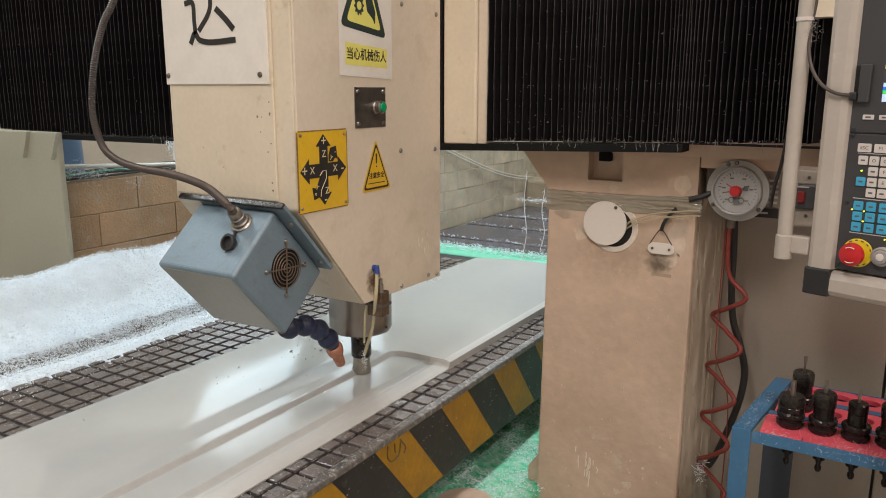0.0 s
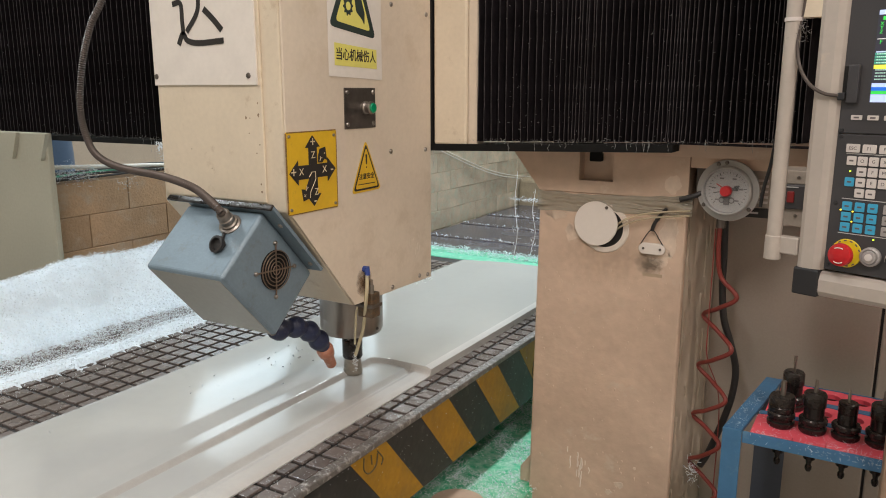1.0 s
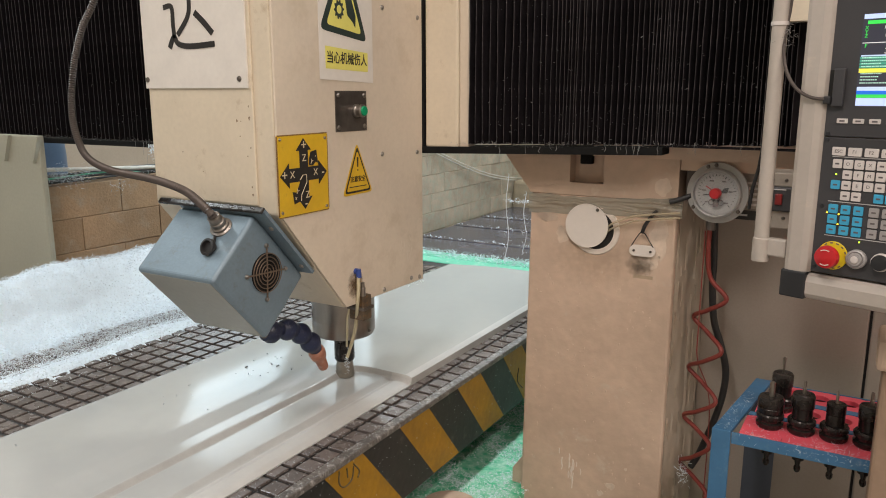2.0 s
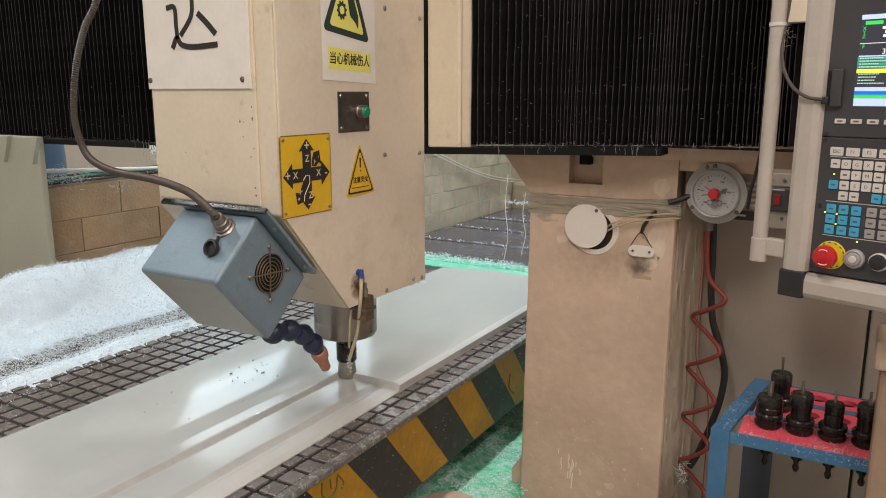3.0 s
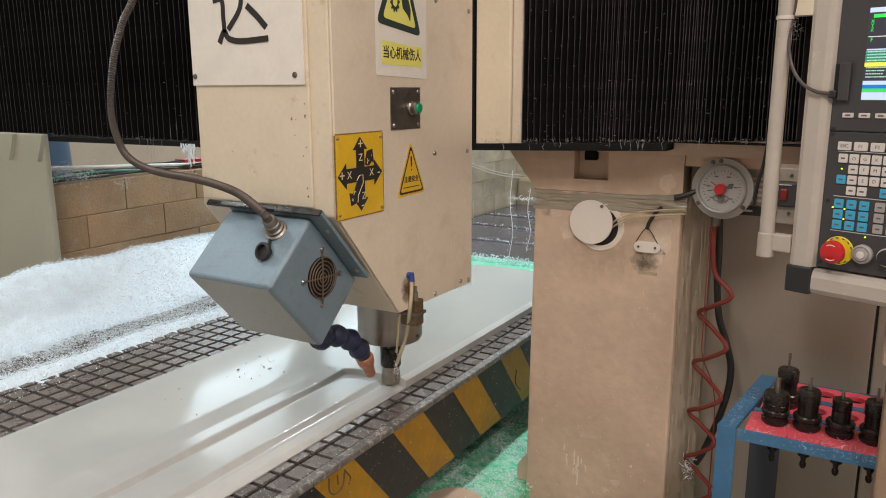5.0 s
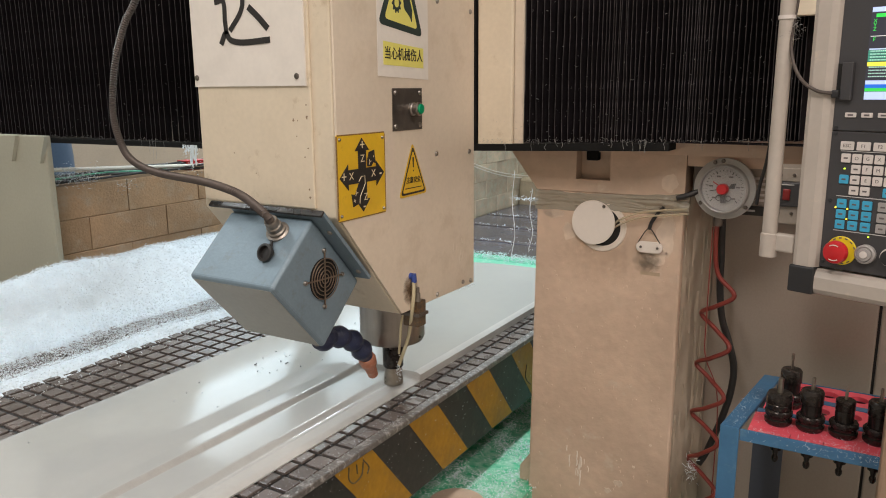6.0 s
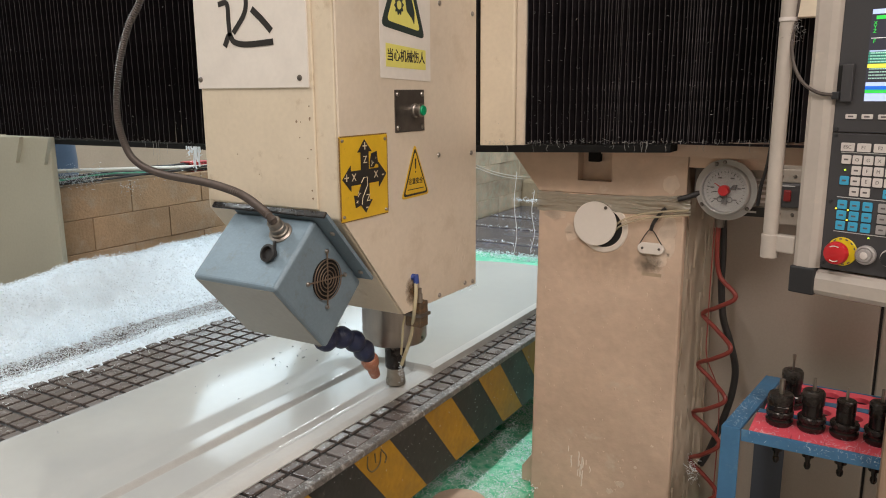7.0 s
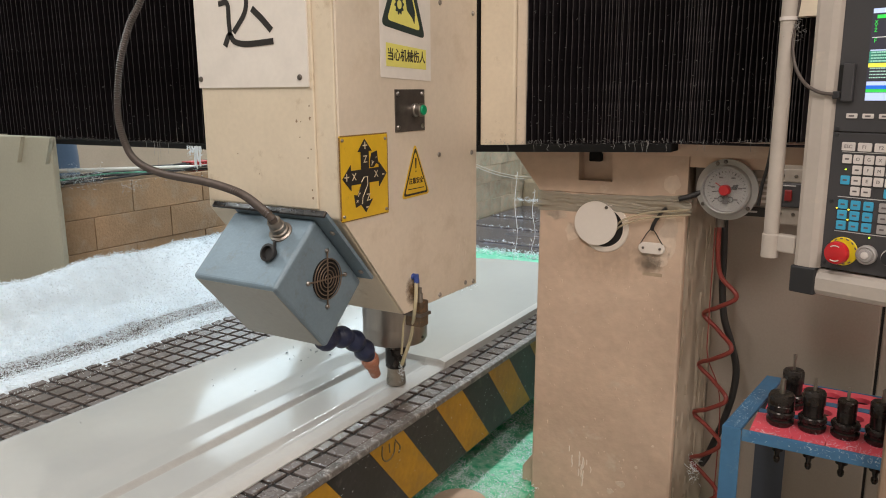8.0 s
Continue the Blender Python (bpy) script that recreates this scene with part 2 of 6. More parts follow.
BARREL = paint("blue_plastic_drum", (0.07, 0.12, 0.20), 0.4, var=0.08)
PIPEW = paint("white_plastic_pipe", (0.72, 0.68, 0.60), 0.4, var=0.05)
BUTTONG = paint("green_push_button", (0.0, 0.26, 0.11), 0.3)
BOARD = paint("stone_block", (0.27, 0.215, 0.14), 0.85, var=0.15, scale=15, bump=0.5)
DAY = glow("daylit_pane", (0.78, 0.92, 1.0), 2.4)
TUBELIGHT = glow("lamp_diffuser", (1.0, 0.94, 0.85), 5.0)

bsdf = SHEET.node_tree.nodes["Principled BSDF"]
bsdf.inputs["Subsurface Weight"].default_value = 0.25
bsdf.inputs["Subsurface Radius"].default_value = (1.0, 1.0, 1.0)
bsdf.inputs["Subsurface Scale"].default_value = 0.02

# ---- geometry helpers ----
ORIGIN = {}
DRAW = [Matrix()]      # the transform in which the present group is drawn


def thing(name, base, label, category, group=""):
    ob = new(name)
    base = DRAW[0] @ Vector(base)
    ob.location = base
    ob.empty_display_size = 0.05
    ORIGIN[ob.name] = Vector(base)
    return tagged(ob, label, category, group)


def part(name, bm, material, parent=None, label=""):
    """Links a bmesh, built in place, as one mesh object under its thing."""
    me = bpy.data.meshes.new(name)
    bm.transform(DRAW[0])
    bmesh.ops.recalc_face_normals(bm, faces=bm.faces)
    for e in bm.edges:
        if len(e.link_faces) == 2 and e.calc_face_angle() > 0.6:
            e.smooth = False
    lo = Vector((min(v.co[i] for v in bm.verts) for i in range(3)))
    hi = Vector((max(v.co[i] for v in bm.verts) for i in range(3)))
    c = (lo + hi) / 2
    for v in bm.verts:
        v.co -= c
    bm.to_mesh(me)
    bm.free()
    me.materials.append(material)
    ob = new(name, me)
    ORIGIN[ob.name] = c
    if parent is None:
        ob.location = c
    else:
        ob.parent = parent
        ob.location = c - ORIGIN[parent.name]
    if label:
        tagged(ob, label)
    return ob


def box(x0, x1, y0, y1, z0, z1, bevel=0.0, m=None, bm=None, seg=2):
    own = bmesh.new()
    bmesh.ops.create_cube(own, size=1)
    for v in own.verts:
        v.co = Vector(((x0 + x1) / 2 + v.co.x * (x1 - x0), (y0 + y1) / 2 + v.co.y * (y1 - y0), (z0 + z1) / 2 + v.co.z * (z1 - z0)))
    if bevel:
        bmesh.ops.bevel(own, geom=own.edges[:], offset=bevel, segments=seg, affect="EDGES", profile=0.5)
    return merge(own, m, bm)


def merge(own, m=None, bm=None):
    if m is not None:
        own.transform(m)
    if bm is None:
        return own
    me = bpy.data.meshes.new("tmp")
    own.to_mesh(me)
    own.free()
    bm.from_mesh(me)
    bpy.data.meshes.remove(me)
    return bm


def prism(poly, depth, m=None, bevel=0.0, bm=None):
    """A polygon in local x, y drawn out along local z from 0 to depth."""
    own = bmesh.new()
    vs = [own.verts.new((x, y, 0)) for x, y in poly]
    f = own.faces.new(vs)
    ext = bmesh.ops.extrude_face_region(own, geom=[f])
    for v in ext["geom"]:
        if isinstance(v, bmesh.types.BMVert):
            v.co.z += depth
    if bevel:
        bmesh.ops.bevel(own, geom=own.edges[:], offset=bevel, segments=2, affect="EDGES", profile=0.5)
    return merge(own, m, bm)


def lathe(profile, seg=32, m=None, bm=None, smooth=True):
    """A profile of (radius, height) turned round local z."""
    own = bmesh.new()
    rings = []
    for r, z in profile:
        if r < 1e-6:
            rings.append([own.verts.new((0, 0, z))])
        else:
            rings.append([own.verts.new((r * math.cos(2 * math.pi * k / seg), r * math.sin(2 * math.pi * k / seg), z)) for k in range(seg)])
    for a, b in zip(rings, rings[1:]):
        for k in range(seg):
            k2 = (k + 1) % seg
            if len(a) == 1 and len(b) > 1:
                own.faces.new((a[0], b[k], b[k2]))
            elif len(b) == 1 and len(a) > 1:
                own.faces.new((a[k], a[k2], b[0]))
            elif len(a) > 1:
                own.faces.new((a[k], a[k2], b[k2], b[k]))
    for f in own.faces:
        f.smooth = smooth and abs(f.normal.z) < 0.99
    return merge(own, m, bm)


def rod(a, b, r, seg=16, bm=None, r2=None):
    a, b = Vector(a), Vector(b)
    q = (b - a).to_track_quat("Z", "Y").to_matrix().to_4x4()
    n = (b - a).length
    r2 = r if r2 is None else r2
    return lathe([(0, 0), (r, 0), (r2, n), (0, n)], seg, Matrix.Translation(a) @ q, bm)


def spline(points, steps=8):
    p = [Vector(q) for q in points]
    p = [2 * p[0] - p[1]] + p + [2 * p[-1] - p[-2]]
    out = []
    for i in range(1, len(p) - 2):
        for s in range(steps):
            t = s / steps
            a, b, c, d = p[i - 1], p[i], p[i + 1], p[i + 2]
            out.append(0.5 * (2 * b + (c - a) * t + (2 * a - 5 * b + 4 * c - d) * t * t + (3 * b - a - 3 * c + d) * t ** 3))
    out.append(p[-2])
    return out


def sweep(points, r, seg=10, bm=None, rib=0.0, pitch=2):
    """A tube of radius r (or of one radius for each point) along points."""
    own = bmesh.new()
    rings, prev = [], None
    for i, q in enumerate(points):
        d = (points[min(i + 1, len(points) - 1)] - points[max(i - 1, 0)]).normalized()
        if prev is None:
            prev = d.orthogonal().normalized()
        u = (prev - d * prev.dot(d)).normalized()
        prev = u
        w = d.cross(u)
        rr = (r[i] if isinstance(r, (list, tuple)) else r) * (1 + (rib if i % pitch == 0 else 0))
        rings.append([own.verts.new(q + (u * math.cos(2 * math.pi * k / seg) + w * math.sin(2 * math.pi * k / seg)) * rr) for k in range(seg)])
    for a, b in zip(rings, rings[1:]):
        for k in range(seg):
            own.faces.new((a[k], a[(k + 1) % seg], b[(k + 1) % seg], b[k])).smooth = True
    own.faces.new(rings[0][::-1])
    own.faces.new(rings[-1])
    return merge(own, None, bm)


def even(points, step):
    """The same line with points at even steps."""
    out, left = [points[0]], step
    for a, b in zip(points, points[1:]):
        n = (b - a).length
        while left <= n and n > 0:
            out.append(a + (b - a) * (left / n))
            left += step
        left -= n
    return out


ON_X = Matrix(((0, 0, 1, 0), (1, 0, 0, 0), (0, 1, 0, 0), (0, 0, 0, 1)))      # local x, y, z -> world y, z, x
ON_Y = Matrix(((1, 0, 0, 0), (0, 0, -1, 0), (0, 1, 0, 0), (0, 0, 0, 1)))     # local x, y, z -> world x, z, -y


def on_x(x, y, z):
    return Matrix.Translation((x, y, z)) @ ON_X


def on_y(x, y, z):
    return Matrix.Translation((x, y, z)) @ ON_Y


def letters(text, size, m, thick=0.0005, wide=1.0, bold=0.0):
    cu = bpy.data.curves.new("text", "FONT")
    cu.body, cu.size, cu.align_x, cu.align_y, cu.extrude = text, size, "CENTER", "CENTER", thick / 2
    cu.resolution_u, cu.offset = 3, bold
    ob = bpy.data.objects.new("text", cu)
    scene.collection.objects.link(ob)
    bpy.context.view_layer.update()
    me = bpy.data.meshes.new_from_object(ob.evaluated_get(bpy.context.evaluated_depsgraph_get()))
    bpy.data.objects.remove(ob)
    bm = bmesh.new()
    bm.from_mesh(me)
    bpy.data.meshes.remove(me)
    bm.transform(m @ Matrix.Diagonal((wide, 1, 1, 1)))
    return bm


def screw(name, m, parent, r=0.006, material=None):
    return part(name, lathe([(0, -0.004), (r, -0.004), (r, 0.001), (r * 0.7, 0.0035), (0, 0.0042)], 12, m), material or STEEL, parent)


def rounded(w, h, r, n=5):
    pts = []
    for cx, cy, a0 in ((w / 2 - r, h / 2 - r, 0), (-w / 2 + r, h / 2 - r, 90), (-w / 2 + r, -h / 2 + r, 180), (w / 2 - r, -h / 2 + r, 270)):
        for k in range(n):
            a = radians(a0 + 90 * k / (n - 1))
            pts.append((cx + r * math.cos(a), cy + r * math.sin(a)))
    return pts


def round_poly(poly, r, n=4):
    out = []
    for i, p in enumerate(poly):
        p, a, b = Vector(p), Vector(poly[i - 1]), Vector(poly[(i + 1) % len(poly)])
        s, e = p + (a - p).normalized() * r, p + (b - p).normalized() * r
        for k in range(n + 1):
            t = k / n
            q = s * (1 - t) ** 2 + p * 2 * t * (1 - t) + e * t * t
            out.append((q.x, q.y))
    return out


def strands(count, place, length=(0.006, 0.025), width=0.0008, seed=1, twist=2.4):
    """Curled slivers, each a bent ribbon of a few triangles; place(rng) gives a point or None."""
    rng = random.Random(seed)
    verts, faces = [], []
    for _ in range(count):
        p = place(rng)
        if p is None:
            continue
        p = Vector(p)
        n = rng.uniform(*length)
        d = Vector((rng.uniform(-1, 1), rng.uniform(-1, 1), rng.uniform(-0.15, 0.5))).normalized()
        k = d.cross(Vector((rng.uniform(-1, 1), rng.uniform(-1, 1), rng.uniform(-1, 1)))).normalized()
        curl = rng.uniform(-twist, twist)
        w = width * rng.uniform(0.6, 1.6)
        b = len(verts)
        for s in range(4):
            a = curl * s / 3
            q = p + (d * math.sin(a) / max(abs(curl), 0.2) * (1 if curl >= 0 else -1) + k * (1 - math.cos(a)) / max(abs(curl), 0.2)) * n if abs(curl) > 0.2 else p + d * n * s / 3
            up = d.cross(k)
            verts += [q - up * w, q + up * w]
        for s in range(3):
            i = b + 2 * s
            faces.append((i, i + 1, i + 3, i + 2))
    me = bpy.data.meshes.new("strands")
    me.from_pydata(verts, [], faces)
    bm = bmesh.new()
    bm.from_mesh(me)
    bpy.data.meshes.remove(me)
    return bm

# ---- the hall ----
def setting(name, bm, material, label, parent=None):
    ob = part(name, bm, material, parent)
    return tagged(ob, label, name.split("_")[0], "", "structure")


setting("floor", box(-6.2, 3.2, -4.2, 9.2, -0.2, 0), FLOORM, "grey concrete workshop floor")
plat = box(-1.44, -0.80, 1.45, 2.93, 0, 0.38)
box(-0.80, -0.385, 1.95, 2.93, 0, 0.38, bm=plat)
box(-0.385, -0.335, 1.88, 1.99, 0, 0.38, bm=plat)
setting("platform", plat, GREEN, "green painted machine platform strewn with white shavings")
setting("ceiling", box(-6.2, 3.2, -4.2, 9.2, CEILING_Z, CEILING_Z + 0.2), CONCRETE, "plain grey workshop ceiling")
setting("wall_east", box(3.0, 3.2, -4.2, 9.2, 0, CEILING_Z), PLASTER, "plain plastered workshop wall")
setting("wall_south", box(-6.2, 3.0, -4.2, -4.0, 0, CEILING_Z), PLASTER, "plain plastered workshop wall")
setting("wall_north", box(-6.2, 3.0, 9.0, 9.2, 0, CEILING_Z), PLASTER, "plain plastered workshop wall")
# the west wall stands round two unseen windows
# the first is shaped for the sheet's reflection, the second is added fill
WINDOWS = [(4.95, 6.5, 2.40, 4.05, 1), (7.15, 8.85, 1.3, 4.1, 2)]
ww = box(-6.2, -6.0, -4.0, 4.95, 0, CEILING_Z)
box(-6.2, -6.0, 4.95, 6.5, 0, 2.40, bm=ww)
box(-6.2, -6.0, 4.95, 6.5, 4.05, CEILING_Z, bm=ww)
box(-6.2, -6.0, 6.5, 7.15, 0, CEILING_Z, bm=ww)
box(-6.2, -6.0, 7.15, 8.85, 0, 1.3, bm=ww)
box(-6.2, -6.0, 7.15, 8.85, 4.1, CEILING_Z, bm=ww)
box(-6.2, -6.0, 8.85, 9.0, 0, CEILING_Z, bm=ww)
setting("wall_west", ww, PLASTER, "plastered workshop wall with two windows")
for i, (a, b, z0, z1, n) in enumerate(WINDOWS):
    win = thing("window_%d" % (i + 1), (-6.1, (a + b) / 2, z0), "unseen glowing window in a pale frame, set for reflection and fill", "window")
    win["kind"] = "structure"
    fr = box(-6.14, -6.04, a, b, z0, z0 + 0.04)
    box(-6.14, -6.04, a, b, z1 - 0.04, z1, bm=fr)
    for k in range(n + 1):
        y = a + 0.015 + (b - a - 0.03) * k / n
        box(-6.14, -6.04, y - 0.015, y + 0.015, z0 + 0.04, z1 - 0.04, bm=fr)
    part("window_frame", fr, WHITEP, win)
    for k in range(n):
        y0, y1 = a + 0.03 + (b - a - 0.03) * k / n, a + (b - a - 0.03) * (k + 1) / n
        part("pane", box(-6.11, -6.10, y0, y1, z0 + 0.04, z1 - 0.04), DAY, win)
# housings for the added lamps
for lx, ly, watts, tone in LAMPS:
    fx = thing("added_lamp", (lx, ly, CEILING_Z), "white rectangular ceiling lamp, unseen, added to light the machine", "lamp", "ceiling lamps")
    part("housing", box(lx - 0.2, lx + 0.2, ly - 0.68, ly + 0.68, CEILING_Z - 0.33, CEILING_Z - 0.26, 0.01), WHITEP, fx)
    part("diffuser", box(lx - 0.17, lx + 0.17, ly - 0.65, ly + 0.65, CEILING_Z - 0.345, CEILING_Z - 0.33), TUBELIGHT, fx)
    for s in (-0.5, 0.5):
        part("hanger", rod((lx, ly + s, CEILING_Z - 0.26), (lx, ly + s, CEILING_Z), 0.006, 8), STEEL, fx)

# beyond the low wall
setting("wall_partition", box(-4.65, -4.5, 2.2, 6.0, 0, 1.75), paint("warm_beige_panel", (0.47, 0.385, 0.30), 0.6, var=0.08, scale=4), "pale block partition wall behind the machine")

# ---- gantry: columns and crossbeam ----
gantry = thing("gantry_frame", (-1.8, 1.9, 0), "beige painted gantry frame with crossbeam on two columns", "machine frame")
# the right column and what hangs on it are scaled 1.09 about the camera's eye, keeping their fit to its view
CAMERA_EYE = Vector((0.003, 0.002, 1.498))
DRAWN = Matrix.Translation(CAMERA_EYE) @ Matrix.Scale(1.09, 4) @ Matrix.Translation(-CAMERA_EYE)
GROUND = 1.498 - 1.498 / 1.09
DRAW[0] = DRAWN
shaft = box(-0.735, -0.385, 1.69, 1.925, GROUND, 1.262, 0.006)
for v in shaft.verts:   # the shaft widens a little towards its foot
    if v.co.x < -0.6:
        v.co.x -= 0.0157 * max(0, 1.20 - v.co.z) / 1.07
col = part("column", shaft, BEIGE, gantry, "beige column with scuffed paint and a round opening")
part("column_core", box(-0.71, -0.51, 1.925, 2.05, GROUND, 1.345), BEIGE, gantry)
# bracket between column and beam, flared towards the table, with a lifting recess
rec = [(-0.735, 1.262), (-0.385, 1.262), (-0.385, 1.358), (-0.555, 1.358), (-0.555, 1.291), (-0.637, 1.291), (-0.637, 1.358), (-0.81, 1.358)]
br = prism([(x, z) for x, z in rec], 0.13, on_y(0, 1.82, 0))
part("bracket", br, BEIGE, gantry)
part("recess_back", box(-0.637, -0.555, 1.725, 1.75, 1.291, 1.358), BEIGE, gantry)
part("lifting_hook", box(-0.619, -0.590, 1.705, 1.725, 1.334, 1.357, 0.003), DARK, gantry, "dark steel lug in the recess")
part("foot", box(-0.87, -0.36, 1.665, 1.75, GROUND, 0.395, 0.02), BEIGE, gantry)
DRAW[0] = Matrix()
part("base_gusset", prism([(-0.805, 0.49), (-0.850, 0.425), (-0.850, 0.381), (-0.805, 0.381)], 0.02, on_y(0, 1.885, 0), 0.002), BEIGE, gantry)
part("base_plate", lathe([(0, 0), (0.085, 0), (0.085, 0.012), (0.078, 0.022), (0.03, 0.026), (0, 0.026)], 32, Matrix.Translation((-0.925, 1.625, 0.381))), BEIGE, gantry)
part("column_core", box(-3.3, -3.1, 1.715, 1.90, 0, 1.34), FARBEIGE, gantry)
part("column", box(-3.30, -2.722, 1.69, 1.715, 0, 1.34, 0.006), FARBEIGE, gantry, "greenish beige far column")
for gx in (-2.930, -2.745):
    tri = prism([(0, 0), (0.045, 0), (0, -0.10)], 0.015, on_y(gx, 1.69, 1.338))
    part("gusset", tri, FARBEIGE, gantry)
# hidden underside is stepped to pass the window's reflection; the back shades the table
part("crossbeam", box(-3.3, 0.7, 1.80, 1.95, 1.40, 2.1, 0.01), BEIGE, gantry)
part("crossbeam_back", box(-3.3, 0.7, 1.952, 2.25, 1.62, 2.1, 0.01), BEIGE, gantry)
part("crossbeam_foot", box(-0.62, 0.7, 1.80, 1.95, 1.346, 1.3995), BEIGE, gantry)
part("guide_cover", prism([(-3.25, 1.308), (-1.9, 1.316), (-1.034, 1.340), (-0.437, 1.359), (-0.437, 1.3775), (-0.9, 1.362), (-1.9, 1.333), (-3.25, 1.327)], 0.085, on_y(0, 1.82, 0), 0.001), DARK, gantry, "black steel guide cover dusted with shavings")
DRAW[0] = DRAWN
part("beam_plate", box(-0.384, 0.62, 1.695, 1.80, 1.332, 1.358), BEIGE, gantry)
DRAW[0] = Matrix()
part("end_plate", box(-0.215, 0.6, 1.70, 1.735, 1.637, 2.1), CREAM, gantry)
# things on the column face
DRAW[0] = DRAWN
cov = part("cover_disc", lathe([(0, 0), (0.0515, 0), (0.052, 0.001), (0.052, 0.003), (0.0515, 0.004), (0, 0.004)], 48, on_y(-0.588, 1.683, 1.193)), DISC, gantry, "off-white round cover plate swung aside")
screw("screw", on_y(-0.563, 1.679, 1.232), cov, 0.004, DSTEEL)
part("opening_rim", lathe([(0.045, -0.004), (0.0455, 0.0025), (0.057, 0.0025), (0.059, 0.0), (0.059, -0.004)], 40, on_y(-0.570, 1.690, 1.183)), PUTTY, gantry)
part("opening", lathe([(0, -0.001), (0.0458, -0.001), (0.0458, 0.0012), (0, 0.0012)], 40, on_y(-0.570, 1.690, 1.183)), GAP_SHADE, gantry, "dark disc painted for the cable opening's shade")
part("grease_mark", box(-0.505, -0.415, 1.6890, 1.6896, 1.075, 1.145), smudge("grease", (0.10, 0.085, 0.06), (0.045, 1, 0.038), 0.34), gantry, "soft grey grease smudge")
part("grime", box(-0.725, -0.39, 1.6890, 1.6896, 1.02, 1.215), smudge("grime", (0.34, 0.24, 0.15), (0.17, 1, 0.10), 0.10), gantry)
rbl = random.Random(5)
for sxx, szz, sw in ((-0.505, 0.545, 0.012), (-0.53, 0.52, 0.010), (-0.468, 0.60, 0.005), (-0.60, 0.47, 0.014), (-0.43, 0.665, 0.004)):
    # chipped paint showing pale filler
    pts = [(sxx + sw * rbl.uniform(0.5, 1.2) * math.cos(a), szz + 0.8 * sw * rbl.uniform(0.4, 1.2) * math.sin(a)) for a in [2 * math.pi * k / 11 for k in range(11)]]
    part("paint_chip", prism(pts, 0.0005, on_y(0, 1.690, 0)), paint("chip_filler", (0.64, 0.53, 0.43), 0.7, var=0.12, scale=50, bump=0.2), gantry)
rsc = random.Random(21)
pimples = bmesh.new()
for k in range(150):   # runs and grains set in the paint
    x, z = rsc.uniform(-0.725, -0.395), rsc.uniform(0.42, 1.15)
    g, h = rsc.uniform(0.0008, 0.0022), rsc.uniform(1, 2.4)
    lathe([(g, 0), (g * 0.8, g * 0.45), (0, g * 0.7)], 7, on_y(x, 1.6902, z) @ Matrix.Diagonal((1, h, 1, 1)), pimples)
tagged(part("paint_grains", pimples, BEIGE, gantry), kind="stuff")
for k in range(16):
    x, z = rsc.gauss(-0.612, 0.014), rsc.gauss(0.580, 0.018)
    n, w = rsc.uniform(0.010, 0.034), rsc.uniform(-0.003, 0.003)
    part("scratch", sweep([Vector((x, 1.6899, z)), Vector((x + w, 1.6899, z - n * 0.5)), Vector((x + w * 0.4, 1.6899, z - n))], rsc.uniform(0.0007, 0.0017), 5), PUTTY, gantry)
part("tape_piece", box(-0.475, -0.43, 1.6894, 1.6903, 1.080, 1.088), paint("brown_tape", (0.43, 0.33, 0.23), 0.3, var=0.1), gantry)
FILLER = paint("filler_patch", (0.66, 0.53, 0.42), 0.6, var=0.08, scale=30, bump=0.2)
for sxx, szz, sw, sh2 in ((-0.420, 1.175, 0.020, 0.045), (-0.440, 1.125, 0.026, 0.020), (-0.418, 1.292, 0.018, 0.020), (-0.690, 1.205, 0.030, 0.012), (-0.650, 1.165, 0.016, 0.022)):
    pts = [(sxx + sw * rbl.uniform(0.7, 1.2) * math.cos(a), szz + sh2 * rbl.uniform(0.7, 1.2) * math.sin(a)) for a in [2 * math.pi * k / 15 for k in range(15)]]
    part("filler", prism(pts, 0.0004, on_y(0, 1.690, 0)), FILLER, gantry)

# clear film wound round the column under the bracket
film = thing("wrap_film", (-0.55, 1.68, 1.21), "crumpled clear plastic film wound round the column", "film")
fb = bmesh.new()
grid = []
nx, nz = 110, 20
for i in range(nx + 1):
    s = i / nx
    x = -0.738 + s * 0.365
    rowv = []
    for j in range(nz + 1):
        t = j / nz
        zlo, zhi = 1.213 + 0.012 * s, 1.262 + 0.012 * s - 0.008 * math.sin(s * 3)
        z = zlo + (zhi - zlo) * t
        y = 1.6885 - (0.018 * abs(noise.noise(Vector((x * 7 + z * 9, 0.3, z * 130)))) + 0.006 * abs(noise.noise(Vector((x * 40, 2.3, z * 60))))) * math.sin(t * math.pi)
        rowv.append(fb.verts.new((x, y, z + 0.003 * noise.noise(Vector((x * 30, t * 2, 1.7))))))
    grid.append(rowv)
for i in range(nx):
    for j in range(nz):
        fb.faces.new((grid[i][j], grid[i + 1][j], grid[i + 1][j + 1], grid[i][j + 1])).smooth = True
part("band", fb, FILM, film)
fb = bmesh.new()
grid = []
for i in range(17):
    q = i / 16
    rowv = []
    for j in range(71):
        t = j / 70
        z = 1.262 - t * 0.86
        x = -0.389 + q * (0.050 + 0.006 * t) + 0.003 * noise.noise(Vector((q * 3, z * 7, 1.0)))
        y = 1.693 + 0.085 * q + 0.020 * abs(noise.noise(Vector((q * 6, z * 4, 4.0)))) + 0.006 * noise.noise(Vector((q * 14, z * 30, 8.0)))
        rowv.append(fb.verts.new((x, y, z)))
    grid.append(rowv)
for i in range(16):
    for j in range(70):
        fb.faces.new((grid[i][j], grid[i + 1][j], grid[i + 1][j + 1], grid[i][j + 1])).smooth = True
